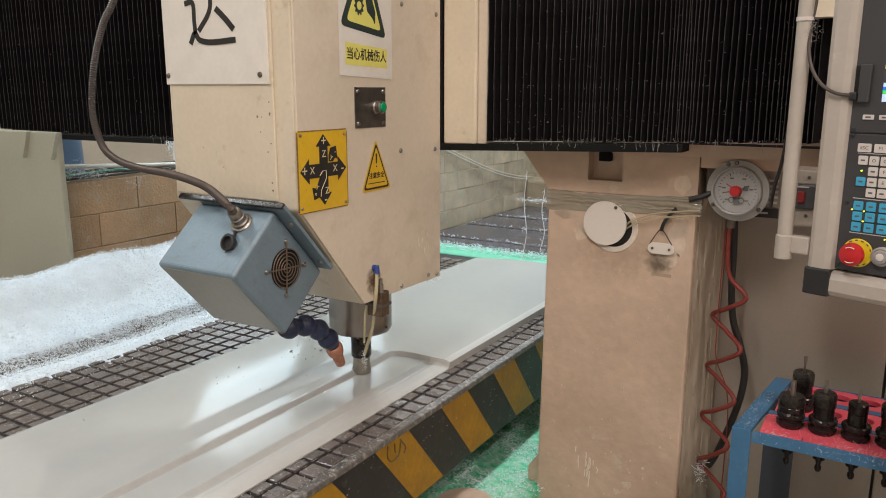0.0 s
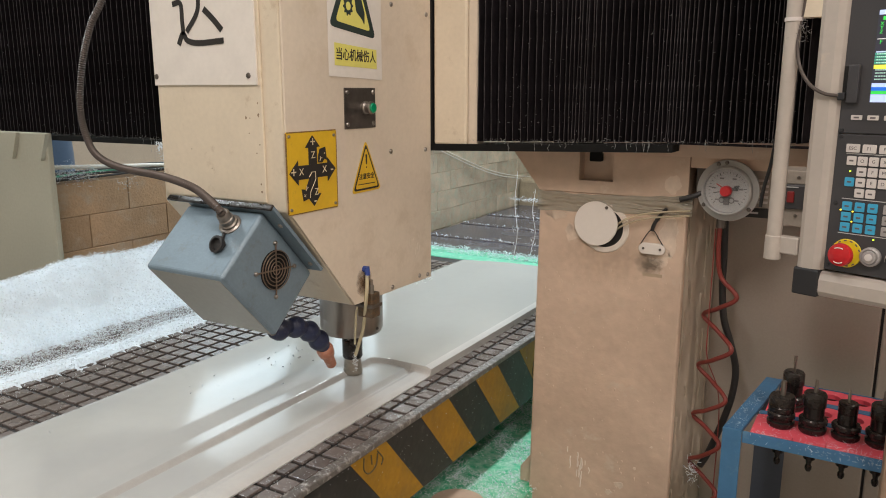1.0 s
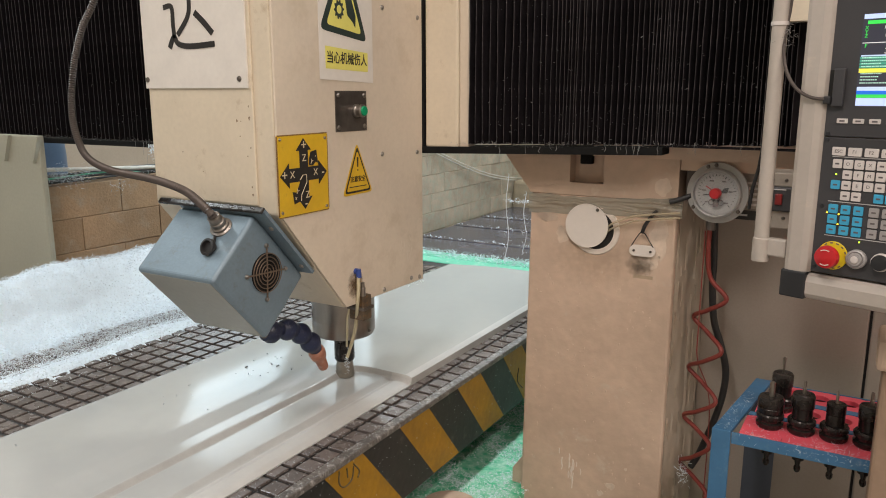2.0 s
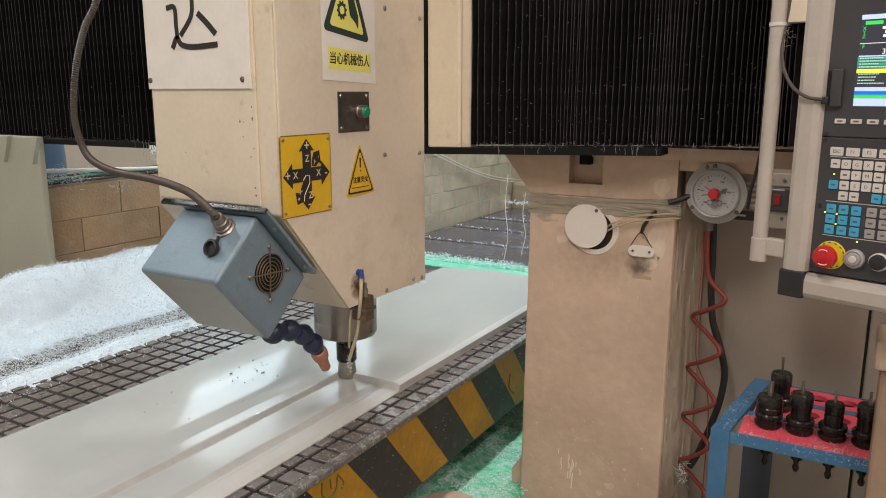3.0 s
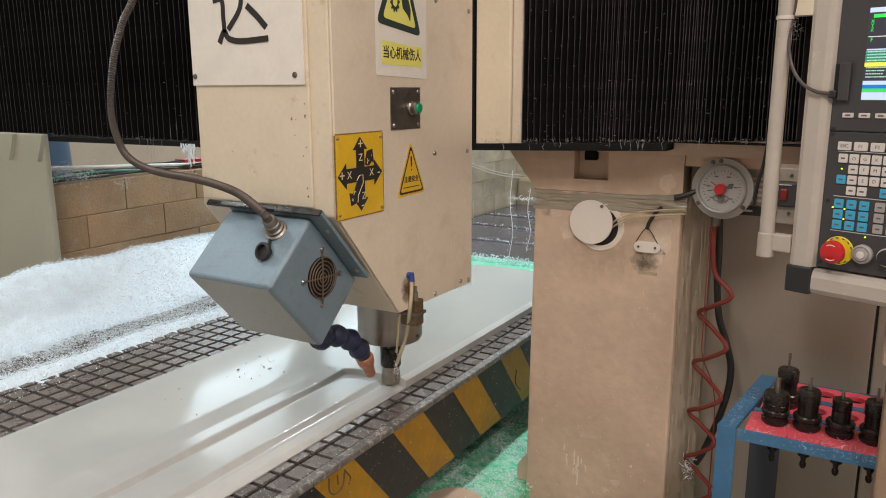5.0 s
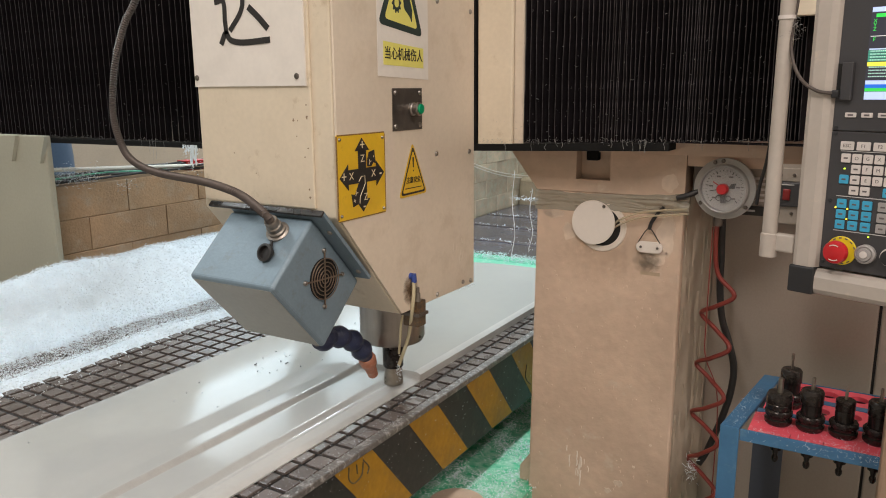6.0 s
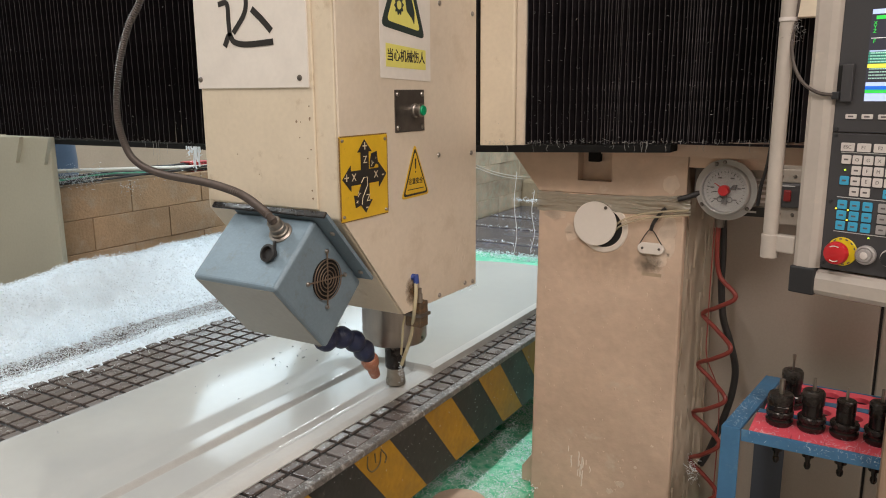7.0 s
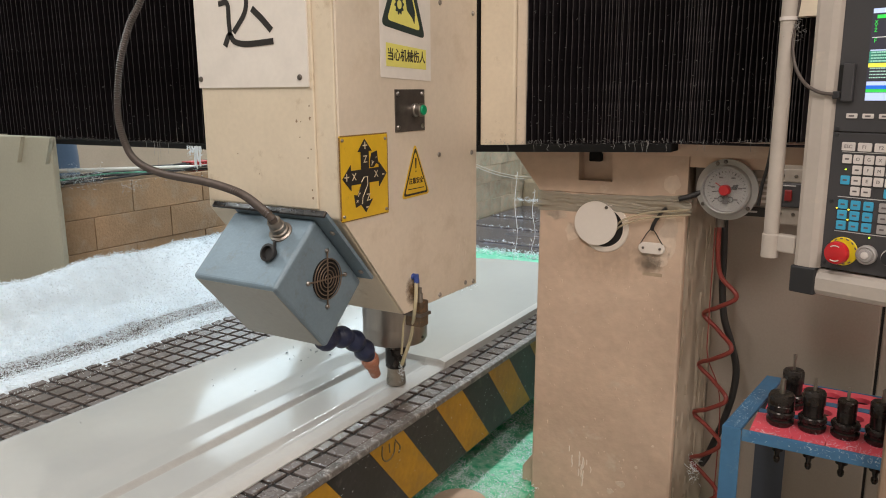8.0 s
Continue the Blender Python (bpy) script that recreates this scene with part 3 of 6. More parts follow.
part("tail", fb, thin("clear_tail_film", (0.62, 0.53, 0.42), 0.12, 0.50), film)

# tag hung by a wire
tag = thing("wire_tag", (-0.455, 1.685, 1.147), "white oval plastic tag hung on black wire", "tag")
tp = prism(rounded(0.060, 0.026, 0.0129, 8), 0.006, on_y(-0.4555, 1.688, 1.146), 0.0015)
tp2 = part("plate", tp, DISC, tag)
for s in (-0.019, 0.019):
    screw("rivet", on_y(-0.4555 + s, 1.682, 1.146), tp2, 0.003, DSTEEL)
loop = spline([(-0.4835, 1.684, 1.147), (-0.477, 1.683, 1.163), (-0.457, 1.682, 1.190), (-0.437, 1.683, 1.165), (-0.4285, 1.684, 1.150)], 6)
part("wire", sweep(loop, 0.0012, 6), BLKHOSE, tag)
part("stem", sweep(spline([(-0.457, 1.682, 1.188), (-0.451, 1.680, 1.206), (-0.436, 1.680, 1.230), (-0.426, 1.681, 1.241)], 6), 0.0042, 8), BLKHOSE, tag)

# clear tubes from the opening
tb = thing("clear_tubes", (-0.55, 1.68, 1.18), "pair of yellowed clear air tubes out of the opening", "tube")
for dz in (0, 0.011):
    part("tube", sweep(spline([(-0.548, 1.70, 1.168 + dz * 0.5), (-0.53, 1.682, 1.19 + dz), (-0.48, 1.676, 1.213 + dz), (-0.42, 1.674, 1.224 + dz), (-0.375, 1.678, 1.229 + dz)], 6), 0.0024, 8), thin("clear_tube_skin", (0.72, 0.64, 0.47), 0.2, 0.6), tb)

DRAW[0] = Matrix()

# ---- bellows: each fold a rigid flap that slides along the beam ----
FOLDS = []


def flap(x, z0, z1, lean, phase):
    """One fold: a thin leaf that leans back from a rounded front edge and hangs a little unevenly."""
    bm = bmesh.new()
    y0, d, t, rows = 1.740, 0.034, 0.0019, 14
    poly = [(0, 0), (lean * 0.5, d * 0.5), (lean, d), (lean + t, d), (lean * 0.5 + t, d * 0.5), (t, 0), (t * 0.5, -t * 0.6)]
    n, rings = len(poly), []
    for k in range(rows + 1):
        z = z0 + (z1 - z0) * k / rows
        sway = 0.0032 * noise.noise(Vector((phase * 3.7, z * 4.5, 0.4))) + 0.0012 * noise.noise(Vector((phase * 9.1, z * 22, 5.2)))
        rings.append([bm.verts.new((x + a + sway * (1 - b / d), y0 + b, z)) for a, b in poly])
    for lo, hi in zip(rings, rings[1:]):
        for i in range(n):
            bm.faces.new((lo[i], lo[(i + 1) % n], hi[(i + 1) % n], hi[i]))
    bm.faces.new(rings[0][::-1])
    bm.faces.new(rings[-1])
    return bm, [k * n + i for k in range(rows) for i in (5, 6)]


def bellows(name, label, x_fixed, x_moving, count, dense, rng):
    th = thing(name, ((x_fixed + x_moving) / 2, 1.76, 1.36), label, "bellows")
    total, cuts = 0, [0]
    for i in range(count):
        f = i / (count - 1)
        total += (1.0 + 0.75 * max(0, 1 - f * 3.2) + 0.35 * math.sin(f * 19)) if dense else 1.0 + 0.2 * math.sin(i)
        cuts.append(total)
    for i in range(count):
        f = 1 - cuts[i] / total            # 1 at the moving end, 0 at the fixed end
        x = x_fixed + (x_moving - x_fixed) * f
        z0 = 1.334 + max(0, x + 2.0) * 0.0295 + rng.uniform(0, 0.0015)
        leaf, edge = flap(x, z0, 2.06, 0.010 if x_moving < x_fixed else -0.010, i)
        ob = part("fold", leaf, BLACK, th)
        ob.data.materials.append(RIDGE)
        for k in edge:
            ob.data.polygons[k].material_index = 1
        FOLDS.append((ob, ob.location.copy(), f))
    return th


rngb = random.Random(5)
bellows("bellows", "black pleated guide bellows dusted with white shavings", -0.165, -0.894, 64, True, rngb)
bellows("bellows", "black pleated guide bellows dusted with white shavings", -3.2, -1.60, 62, False, rngb)
# thin strip added to block light between the folds from the plate below
part("bellows_hem", box(-0.434, 0.6, 1.743, 1.798, 1.3775, 1.3795), BLACK, gantry)
part("bellows_backing", box(-3.25, -0.10, 1.788, 1.799, 1.395, 2.06), BLACK, gantry)

# ---- the spindle head ----
HX0, HX1 = -1.405, -1.03
WEB_X = -2.070
head = thing("spindle_head", (-1.19, 1.58, 1.0), "cream sheet-metal milling head with spindle, signs and push button", "milling head")
poly = [(1.172, 1.249), (1.172, 2.08), (1.735, 2.08), (1.735, 0.992), (1.388, 0.995)]
shell = part("housing", prism(poly, HX1 - 0.006 - HX0, on_x(HX0, 0, 0), 0.004), CREAM, head, "cream painted housing with a sloping lower front")
side = part("side_cover", prism([(1.1735, 1.2505), (1.1735, 2.078), (1.733, 2.078), (1.733, 0.994), (1.3885, 0.997)], 0.005, on_x(HX1 - 0.005, 0, 0), 0.0015), CREAM_SIDE, head, "cream sheet-metal side cover")
for y, z in ((1.554, 1.696), (1.545, 1.35), (1.711, 1.685), (1.705, 1.344), (1.672, 1.009), (1.713, 1.004), (1.544, 1.006)):
    screw("screw", on_x(HX1, y, z), side, 0.006)
# carriage plate beside the ram
part("carriage_plate", box(-1.023, -0.925, 1.737, 1.787, 1.356, 2.08, 0.006), CREAM, head)
part("carriage_edge", box(-0.925, -0.897, 1.745, 1.787, 1.356, 2.08, 0.004), CREAM_SIDE, head)
part("carriage_back", box(-1.60, -1.03, 1.738, 1.787, 1.356, 2.08), GAP_SHADE, head, "dark block standing in for shade behind the ram")
# front cover plate and name plate
part("front_cover", box(-1.395, -1.085, 1.166, 1.172, 1.265, 2.05, 0.002), CREAM, head)
npl = part("name_plate", box(-1.400, -1.092, 1.162, 1.166, 1.507, 1.95, 0.001), PAPER, head, "white name plate with dark brush strokes")
for x in (-1.392, -1.114):
    screw("screw", on_y(x, 1.162, 1.526), npl, 0.006, DSTEEL)


# dirt specks on the front cover and pale rubs on the side
SPECK = paint("brown_dirt", (0.26, 0.18, 0.11), 0.7, var=0.3, scale=80)
rsp = random.Random(17)
for x, z, s in ((-1.097, 1.471, 0.0022), (-1.096, 1.447, 0.0040), (-1.131, 1.441, 0.0034), (-1.120, 1.440, 0.0018), (-1.124, 1.409, 0.0020), (-1.096, 1.386, 0.0024), (-1.105, 1.368, 0.0024), (-1.097, 1.304, 0.0028), (-1.096, 1.288, 0.0034), (-1.30, 1.37, 0.0016), (-1.24, 1.33, 0.0014)):
    pts = [(x + s * rsp.uniform(0.3, 1.0) * math.cos(a), z + 1.3 * s * rsp.uniform(0.3, 1.0) * math.sin(a)) for a in [2 * math.pi * k / 9 for k in range(9)]]
    part("dirt_speck", prism(pts, 0.0003, on_y(0, 1.166, 0)), SPECK, head)
RUB = paint("pale_rub_mark", (0.72, 0.64, 0.54), 0.6, var=0.1, scale=60)
for k in range(9):
    y, z, n = rsp.gauss(1.65, 0.025), rsp.gauss(1.10, 0.025), rsp.uniform(0.006, 0.03)
    part("rub_mark", sweep([Vector((HX1, y, z)), Vector((HX1, y + rsp.uniform(-0.006, 0.006), z - n))], rsp.uniform(0.0004, 0.0009), 4), RUB, head)


def stroke(pts, w, parent, y=1.1615):
    q = spline([(x, y, z) for x, z in pts], 5)
    bm = bmesh.new()
    prev = None
    for i, p in enumerate(q):
        d = (q[min(i + 1, len(q) - 1)] - q[max(i - 1, 0)]).normalized()
        n = Vector((-d.z, 0, d.x)) * w / 2
        cur = [bm.verts.new(p + n), bm.verts.new(p - n), bm.verts.new(p - n + Vector((0, -0.0008, 0))), bm.verts.new(p + n + Vector((0, -0.0008, 0)))]
        if prev:
            for k in range(4):
                bm.faces.new((prev[k], prev[(k + 1) % 4], cur[(k + 1) % 4], cur[k]))
        else:
            bm.faces.new(cur[::-1])
        prev = cur
    bm.faces.new(prev)
    part("brush_stroke", bm, INK, parent)


stroke([(-1.325, 1.676), (-1.300, 1.676), (-1.298, 1.64), (-1.296, 1.612)], 0.011, npl)
stroke([(-1.313, 1.592), (-1.298, 1.614), (-1.285, 1.600), (-1.25, 1.594), (-1.178, 1.597)], 0.012, npl)
stroke([(-1.25, 1.76), (-1.246, 1.69), (-1.252, 1.655), (-1.286, 1.618)], 0.011, npl)
stroke([(-1.232, 1.662), (-1.205, 1.640), (-1.182, 1.618)], 0.013, npl)
stroke([(-1.30, 1.700), (-1.24, 1.702), (-1.19, 1.706)], 0.011, npl)

# axis sign
sx = HX1 + 0.0005
sign = part("axis_sign", prism(round_poly([(1.169, 1.243), (1.332, 1.241), (1.332, 1.411), (1.169, 1.413)], 0.004), 0.0015, on_x(sx, 0, 0)), YELLOW, head, "yellow metal plate with black axis arrows")
for y, z in ((1.178, 1.404), (1.322, 1.401), (1.178, 1.253), (1.322, 1.251)):
    screw("screw", on_x(sx + 0.0015, y, z), sign, 0.0035)


RUST = paint("rusty_sign_edge", (0.20, 0.105, 0.03), 0.7, var=0.4, scale=60, stain=(0.45, 0.28, 0.04), stain_amt=0.5)
for y0, y1, z0, z1 in ((1.1685, 1.1715, 1.246, 1.410), (1.172, 1.330, 1.4105, 1.4130), (1.172, 1.330, 1.2415, 1.2435), (1.3300, 1.3322, 1.246, 1.408)):
    part("rust_edge", box(sx, sx + 0.0017, y0, y1, z0, z1), RUST, sign, "rusted plate edge")


def arrow(cy, cz, length, width, angle, thick=0.0012, name="arrow"):
    h = width * 0.95
    pts = [(0, -width / 2), (length - h, -width / 2), (length - h, -width * 0.9), (length, 0), (length - h, width * 0.9), (length - h, width / 2), (0, width / 2)]
    return part(name, prism(pts, thick, on_x(sx + 0.0015, cy, cz) @ pose(0, 0, 0, 0, 0, angle)), INK, sign)


ac = (1.2505, 1.328)
for k, (ln, an) in enumerate(((0.076, 90), (0.075, -90), (0.075, 0), (0.075, 180))):
    arrow(ac[0], ac[1], ln, 0.027 if k < 2 else 0.029, an, 0.0009 if k < 2 else 0.0012)
for pts in ([(0.0166, 0.0295), (0.0228, 0.0457), (0.041, 0.0493), (0.0455, 0.0205), (0.038, 0.024), (0.029, 0.016), (0.0166, 0.017)],
            [(-0.006, -0.002), (0.005, -0.002), (0.006, -0.0173), (-0.012, -0.0425), (-0.0135, -0.056), (-0.034, -0.061), (-0.039, -0.0346), (-0.0265, -0.037)]):
    part("arrow", prism(pts, 0.0016, on_x(sx + 0.0015, *ac)), INK, sign)
CH = paint("cream_sign_letters", (0.62, 0.52, 0.36), 0.5, var=0.03)
for ch, y, z in (("+", 1.2505, 1.389), ("Z", 1.2505, 1.362), ("Z", 1.2585, 1.283), ("-", 1.2535, 1.266), ("+", 1.188, 1.329), ("X", 1.212, 1.329), ("X", 1.287, 1.329), ("-", 1.312, 1.329), ):
    part("letter", letters(ch, 0.021 if ch in "ZX" else 0.031, on_x(sx + 0.0032, y, z)), CH, sign)
for ch, y, z, a in (("Y", 1.2735, 1.352, -28), ("-", 1.2865, 1.3645, 58), ("Y", 1.2255, 1.2925, -30), ("+", 1.2205, 1.2785, 30)):
    part("letter", letters(ch, 0.015, on_x(sx + 0.0036, y, z) @ pose(0, 0, 0, 0, 0, a)), CH, sign)
part("outline", sweep([on_x(sx + 0.0034, *ac) @ Vector((u, v, 0)) for u, v in ((-0.015, -0.011), (-0.006, -0.0015), (0.0055, -0.0015), (0.0062, -0.0173), (-0.012, -0.043), (-0.0135, -0.056))], 0.0009, 4), CH, sign)
# caution triangle
tri = part("caution_sign", prism(round_poly([(1.384, 1.262), (1.500, 1.264), (1.441, 1.384)], 0.012), 0.0008, on_x(sx, 0, 0)), YELLOW, head, "yellow triangular caution sticker")
outer, inner = [(1.3905, 1.267), (1.4935, 1.268), (1.4412, 1.376)], [(1.3975, 1.2715), (1.4865, 1.2725), (1.4412, 1.366)]
part("border", prism(round_poly(outer, 0.010), 0.0004, on_x(sx + 0.0008, 0, 0)), INK, tri)
part("field", prism(round_poly(inner, 0.008), 0.0004, on_x(sx + 0.0012, 0, 0)), YELLOW, tri)
part("mark", prism([(1.4395, 1.327), (1.4430, 1.327), (1.4445, 1.350), (1.4380, 1.350)], 0.0004, on_x(sx + 0.0016, 0, 0)), INK, tri)
part("mark", prism(rounded(0.004, 0.004, 0.0019), 0.0004, on_x(sx + 0.0016, 1.4413, 1.320)), INK, tri)
part("caption", letters("注意安全", 0.0150, on_x(sx + 0.0018, 1.4413, 1.2985), bold=0.00025), INK, tri)
part("caption_bar", box(sx + 0.0014, sx + 0.002, 1.408, 1.474, 1.2805, 1.2825), INK, tri)
# machine hazard sticker
hz = part("hazard_sticker", prism([(1.315, 1.527), (1.511, 1.520), (1.511, 1.80), (1.315, 1.807)], 0.0008, on_x(sx, 0, 0)), PAPER, head, "white hazard sticker with a yellow triangle and caption")
part("triangle", prism(round_poly([(1.318, 1.632), (1.488, 1.612), (1.408, 1.812)], 0.018), 0.0004, on_x(sx + 0.0008, 0, 0)), DGREEN, hz)
part("field", prism(round_poly([(1.341, 1.6435), (1.467, 1.628), (1.407, 1.777)], 0.012), 0.0004, on_x(sx + 0.0012, 0, 0)), LEMON, hz)
part("caption_field", prism([(1.335, 1.550), (1.490, 1.545), (1.490, 1.588), (1.335, 1.598)], 0.0004, on_x(sx + 0.0008, 0, 0)), LEMON, hz)
part("caption", letters("当心机械伤人", 0.0275, on_x(sx + 0.0014, 1.4125, 1.571) @ pose(0, 0, 0, 0, 0, -1.5), wide=0.9, bold=0.0004), INK, hz)
gear = []
for k in range(40):
    r = 0.021 if k % 4 < 2 else 0.0165
    gear.append((1.386 + r * 0.85 * math.cos(2 * math.pi * k / 40), 1.677 + r * math.sin(2 * math.pi * k / 40)))
part("gear", prism(gear, 0.0004, on_x(sx + 0.0016, 0, 0)), DGREEN, hz)
part("gear_hole", prism(rounded(0.016, 0.018, 0.0079), 0.0004, on_x(sx + 0.002, 1.386, 1.677)), LEMON, hz)
part("wedge", prism(round_poly([(1.404, 1.722), (1.43, 1.705), (1.446, 1.667), (1.444, 1.640), (1.436, 1.652), (1.415, 1.667)], 0.004), 0.0004, on_x(sx + 0.0016, 0, 0)), DGREEN, hz)
# push button
bp = part("button_plate", box(sx, sx + 0.002, 1.364, 1.481, 1.411, 1.502, 0.0006), DSTEEL, head, "dark steel plate with a green push button")
for y in (1.374, 1.471):
    for z in (1.421, 1.492):
        screw("screw", on_x(sx + 0.002, y, z), bp, 0.0055)
part("bezel", lathe([(0, 0), (0.015, 0), (0.015, 0.006), (0.0125, 0.008), (0.0125, 0.014), (0.0148, 0.016), (0.0148, 0.021), (0.0115, 0.023), (0, 0.023)], 24, on_x(sx + 0.002, 1.438, 1.457)), STEEL, bp)
part("button", lathe([(0, 0), (0.0112, 0), (0.0112, 0.003), (0.010, 0.0045), (0, 0.005)], 24, on_x(sx + 0.0245, 1.438, 1.457)), BUTTONG, bp, "green push button cap")

part("grime", box(HX1 + 0.0002, HX1 + 0.0006, 1.385, 1.465, 1.0, 1.09), smudge("rust_run", (0.16, 0.09, 0.04), (1, 0.04, 0.045), 0.55), head)


def on_hem(rng):
    return (HX1 - rng.uniform(0, 0.05), rng.uniform(1.69, 1.735), 0.992 - abs(rng.gauss(0, 0.006)))


part("caught_slivers", strands(60, on_hem, (0.005, 0.016), 0.0004, 41), STRAND, head)
# slope frame: local x = world x, local y up the slope, local z out of it
SLOPE = Matrix(((1, 0, 0, 0), (0, -0.674, -0.738, 1.156), (0, 0.738, -0.674, 1.249), (0, 0, 0, 1)))
fan_box = part("blower_box", box(-1.294, -1.070, -0.203, 0.012, 0.010, 0.181, 0.009, SLOPE, seg=4), STEELBLUE, head, "blue-grey hammered metal blower box on the slope")
part("flange", box(-1.290, -1.036, -0.190, 0.026, 0.002, 0.010, 0.001, SLOPE), STEELBLUE, head)
part("flange_edge", box(-1.345, -1.036, 0.024, 0.031, 0.001, 0.016, 0.003, SLOPE), TOOLBLACK, head)
for x, y in ((-1.052, -0.030), (-1.052, -0.163)):
    screw("screw", SLOPE @ Matrix.Translation((x, y, 0.010)), head, 0.006)
# added plate: its warm grey stands for light reflected onto the lower face
part("front_plate", box(-1.2855, -1.0785, -0.1945, 0.0035, 0.1808, 0.1818, 0.0005, SLOPE), paint("reflected_warm_grey", (0.285, 0.285, 0.255), 0.42, metal=0.1, var=0.08, scale=9, stain=(0.20, 0.195, 0.17), stain_amt=0.15), fan_box, "dull grey plate added for the lower face's reflected tone")
GRILLE = paint("brassy_grille_wire", (0.19, 0.14, 0.105), 0.4, metal=0.6, var=0.15)
# fan grille on the box's side
FANM = SLOPE @ Matrix.Translation((-1.070, -0.099, 0.077)) @ Matrix(((0, 0, 1, 0), (1, 0, 0, 0), (0, 1, 0, 0), (0, 0, 0, 1)))
part("fan_opening", lathe([(0, 0), (0.043, 0), (0.043, 0.0006), (0, 0.0006)], 36, FANM), GAP_SHADE, fan_box)
for r in (0.010, 0.018, 0.026, 0.034, 0.042):
    ring = [FANM @ Vector((r * math.cos(2 * math.pi * k / 36), r * math.sin(2 * math.pi * k / 36), 0.005)) for k in range(37)]
    part("grille_ring", sweep(ring, 0.0012, 6), GRILLE, fan_box)
for a in (45, 135, 225, 315):
    c, s = math.cos(radians(a)), math.sin(radians(a))
    part("grille_arm", rod(FANM @ Vector((0, 0, 0.004)), FANM @ Vector((0.057 * c, 0.057 * s, 0.003)), 0.0018, 8), GRILLE, fan_box)
    screw("screw", FANM @ Matrix.Translation((0.058 * c, 0.058 * s, 0.002)), fan_box, 0.005)
# cable gland and conduit
GL = SLOPE @ Matrix.Translation((-1.134, 0.012, 0.052)) @ Matrix(((1, 0, 0, 0), (0, 0, 1, 0), (0, -1, 0, 0), (0, 0, 0, 1)))
tilt = pose(0, 0, 0, 0, 8, 0)
gl = part("cable_gland", lathe([(0, 0), (0.024, 0), (0.024, 0.005), (0.019, 0.007), (0.019, 0.012), (0.0160, 0.014), (0.0160, 0.024), (0.014, 0.026), (0.014, 0.038), (0.012, 0.041), (0, 0.041)], 28, GL @ tilt), BRASS, head, "nickel-plated cable gland")
g0 = GL @ tilt @ Vector((0, 0, 0.034))
g1 = GL @ tilt @ Vector((-0.004, 0, 0.060))
cpts = spline([g0, g1, (-1.215, 1.10, 1.291), (-1.275, 1.105, 1.305), (-1.37, 1.125, 1.312), (-1.542, 1.16, 1.317), (-1.65, 1.18, 1.337), (-1.716, 1.20, 1.375), (-1.763, 1.22, 1.45), (-1.767, 1.24, 1.56), (-1.719, 1.24, 1.654), (-1.66, 1.25, 1.75), (-1.60, 1.26, 2.0)], 14)
part("conduit", sweep(even(cpts, 0.0030), 0.0092, 10, rib=-0.30), CONDUIT, head, "ribbed brown-grey flexible conduit")
PL = SLOPE @ Matrix.Translation((-1.124, 0.012, 0.104)) @ Matrix(((1, 0, 0, 0), (0, 0, 1, 0), (0, -1, 0, 0), (0, 0, 0, 1)))
pc = part("plug_cap", lathe([(0, 0), (0.012, 0), (0.012, 0.008), (0.018, 0.009), (0.018, 0.016), (0.013, 0.017), (0.012, 0.009), (0, 0.009)], 22, PL @ pose(0, 0, 0, 25, 0, 0)), BLKHOSE, head, "black rubber plug cap")
part("strap", rod(PL @ Vector((0, 0.012, 0.006)), GL @ Vector((0, -0.024, 0.003)), 0.0035, 8), BLKHOSE, pc)
# segmented coolant hose and nozzle
nz = [Vector(p) for p in ((-1.176, 1.263, 0.943), (-1.174, 1.317, 0.940), (-1.172, 1.366, 0.923), (-1.171, 1.405, 0.892), (-1.173, 1.438, 0.853))]
for i, (a, b) in enumerate(zip(nz, nz[1:])):
    d = b - a
    q = d.to_track_quat("Z", "Y").to_matrix().to_4x4()
    n = d.length
    prof = [(0, -0.006), (0.017, -0.004), (0.0245, 0.008), (0.0272, 0.019), (0.0245, 0.031), (0.0185, 0.040), (0.017, n), (0, n)]
    part("hose_segment", lathe(prof, 22, Matrix.Translation(a) @ q), LOCBLUE, head, "navy plastic hose segment")
d = Vector((-1.194, 1.492, 0.785)) - nz[-1]
part("nozzle", lathe([(0, -0.004), (0.019, -0.002), (0.0225, 0.014), (0.0205, 0.034), (0.0155, 0.040), (0.0135, d.length), (0, d.length)], 22, Matrix.Translation(nz[-1]) @ d.to_track_quat("Z", "Y").to_matrix().to_4x4()), LOCORANGE, head, "orange plastic coolant nozzle")
part("hose_root", rod((-1.18, 1.235, 0.975), (-1.176, 1.268, 0.946), 0.017, 16), DSTEEL, head)
# spindle, nut and cutter
SP = (-1.191, 1.58)
spn = part("spindle", lathe([(0, 1.0), (0.085, 1.0), (0.085, 0.905), (0.0845, 0.902), (0.0845, 0.898), (0.085, 0.895), (0.085, 0.866), (0.080, 0.857), (0.055, 0.852), (0, 0.852)], 56, Matrix.Translation((*SP, 0))), STEEL, head, "bright steel spindle nose")
for a in range(0, 360, 60):
    c, s = math.cos(radians(a)), math.sin(radians(a))
    screw("screw", Matrix.Translation((SP[0] + 0.085 * c, SP[1] + 0.085 * s, 0.874)) @ pose(0, 0, 0, 0, 90, 0) if a == 0 else Matrix.Translation((SP[0] + 0.07 * c, SP[1] + 0.07 * s, 0.853)) @ pose(0, 0, 0, 180, 0, 0), spn, 0.004, DSTEEL)
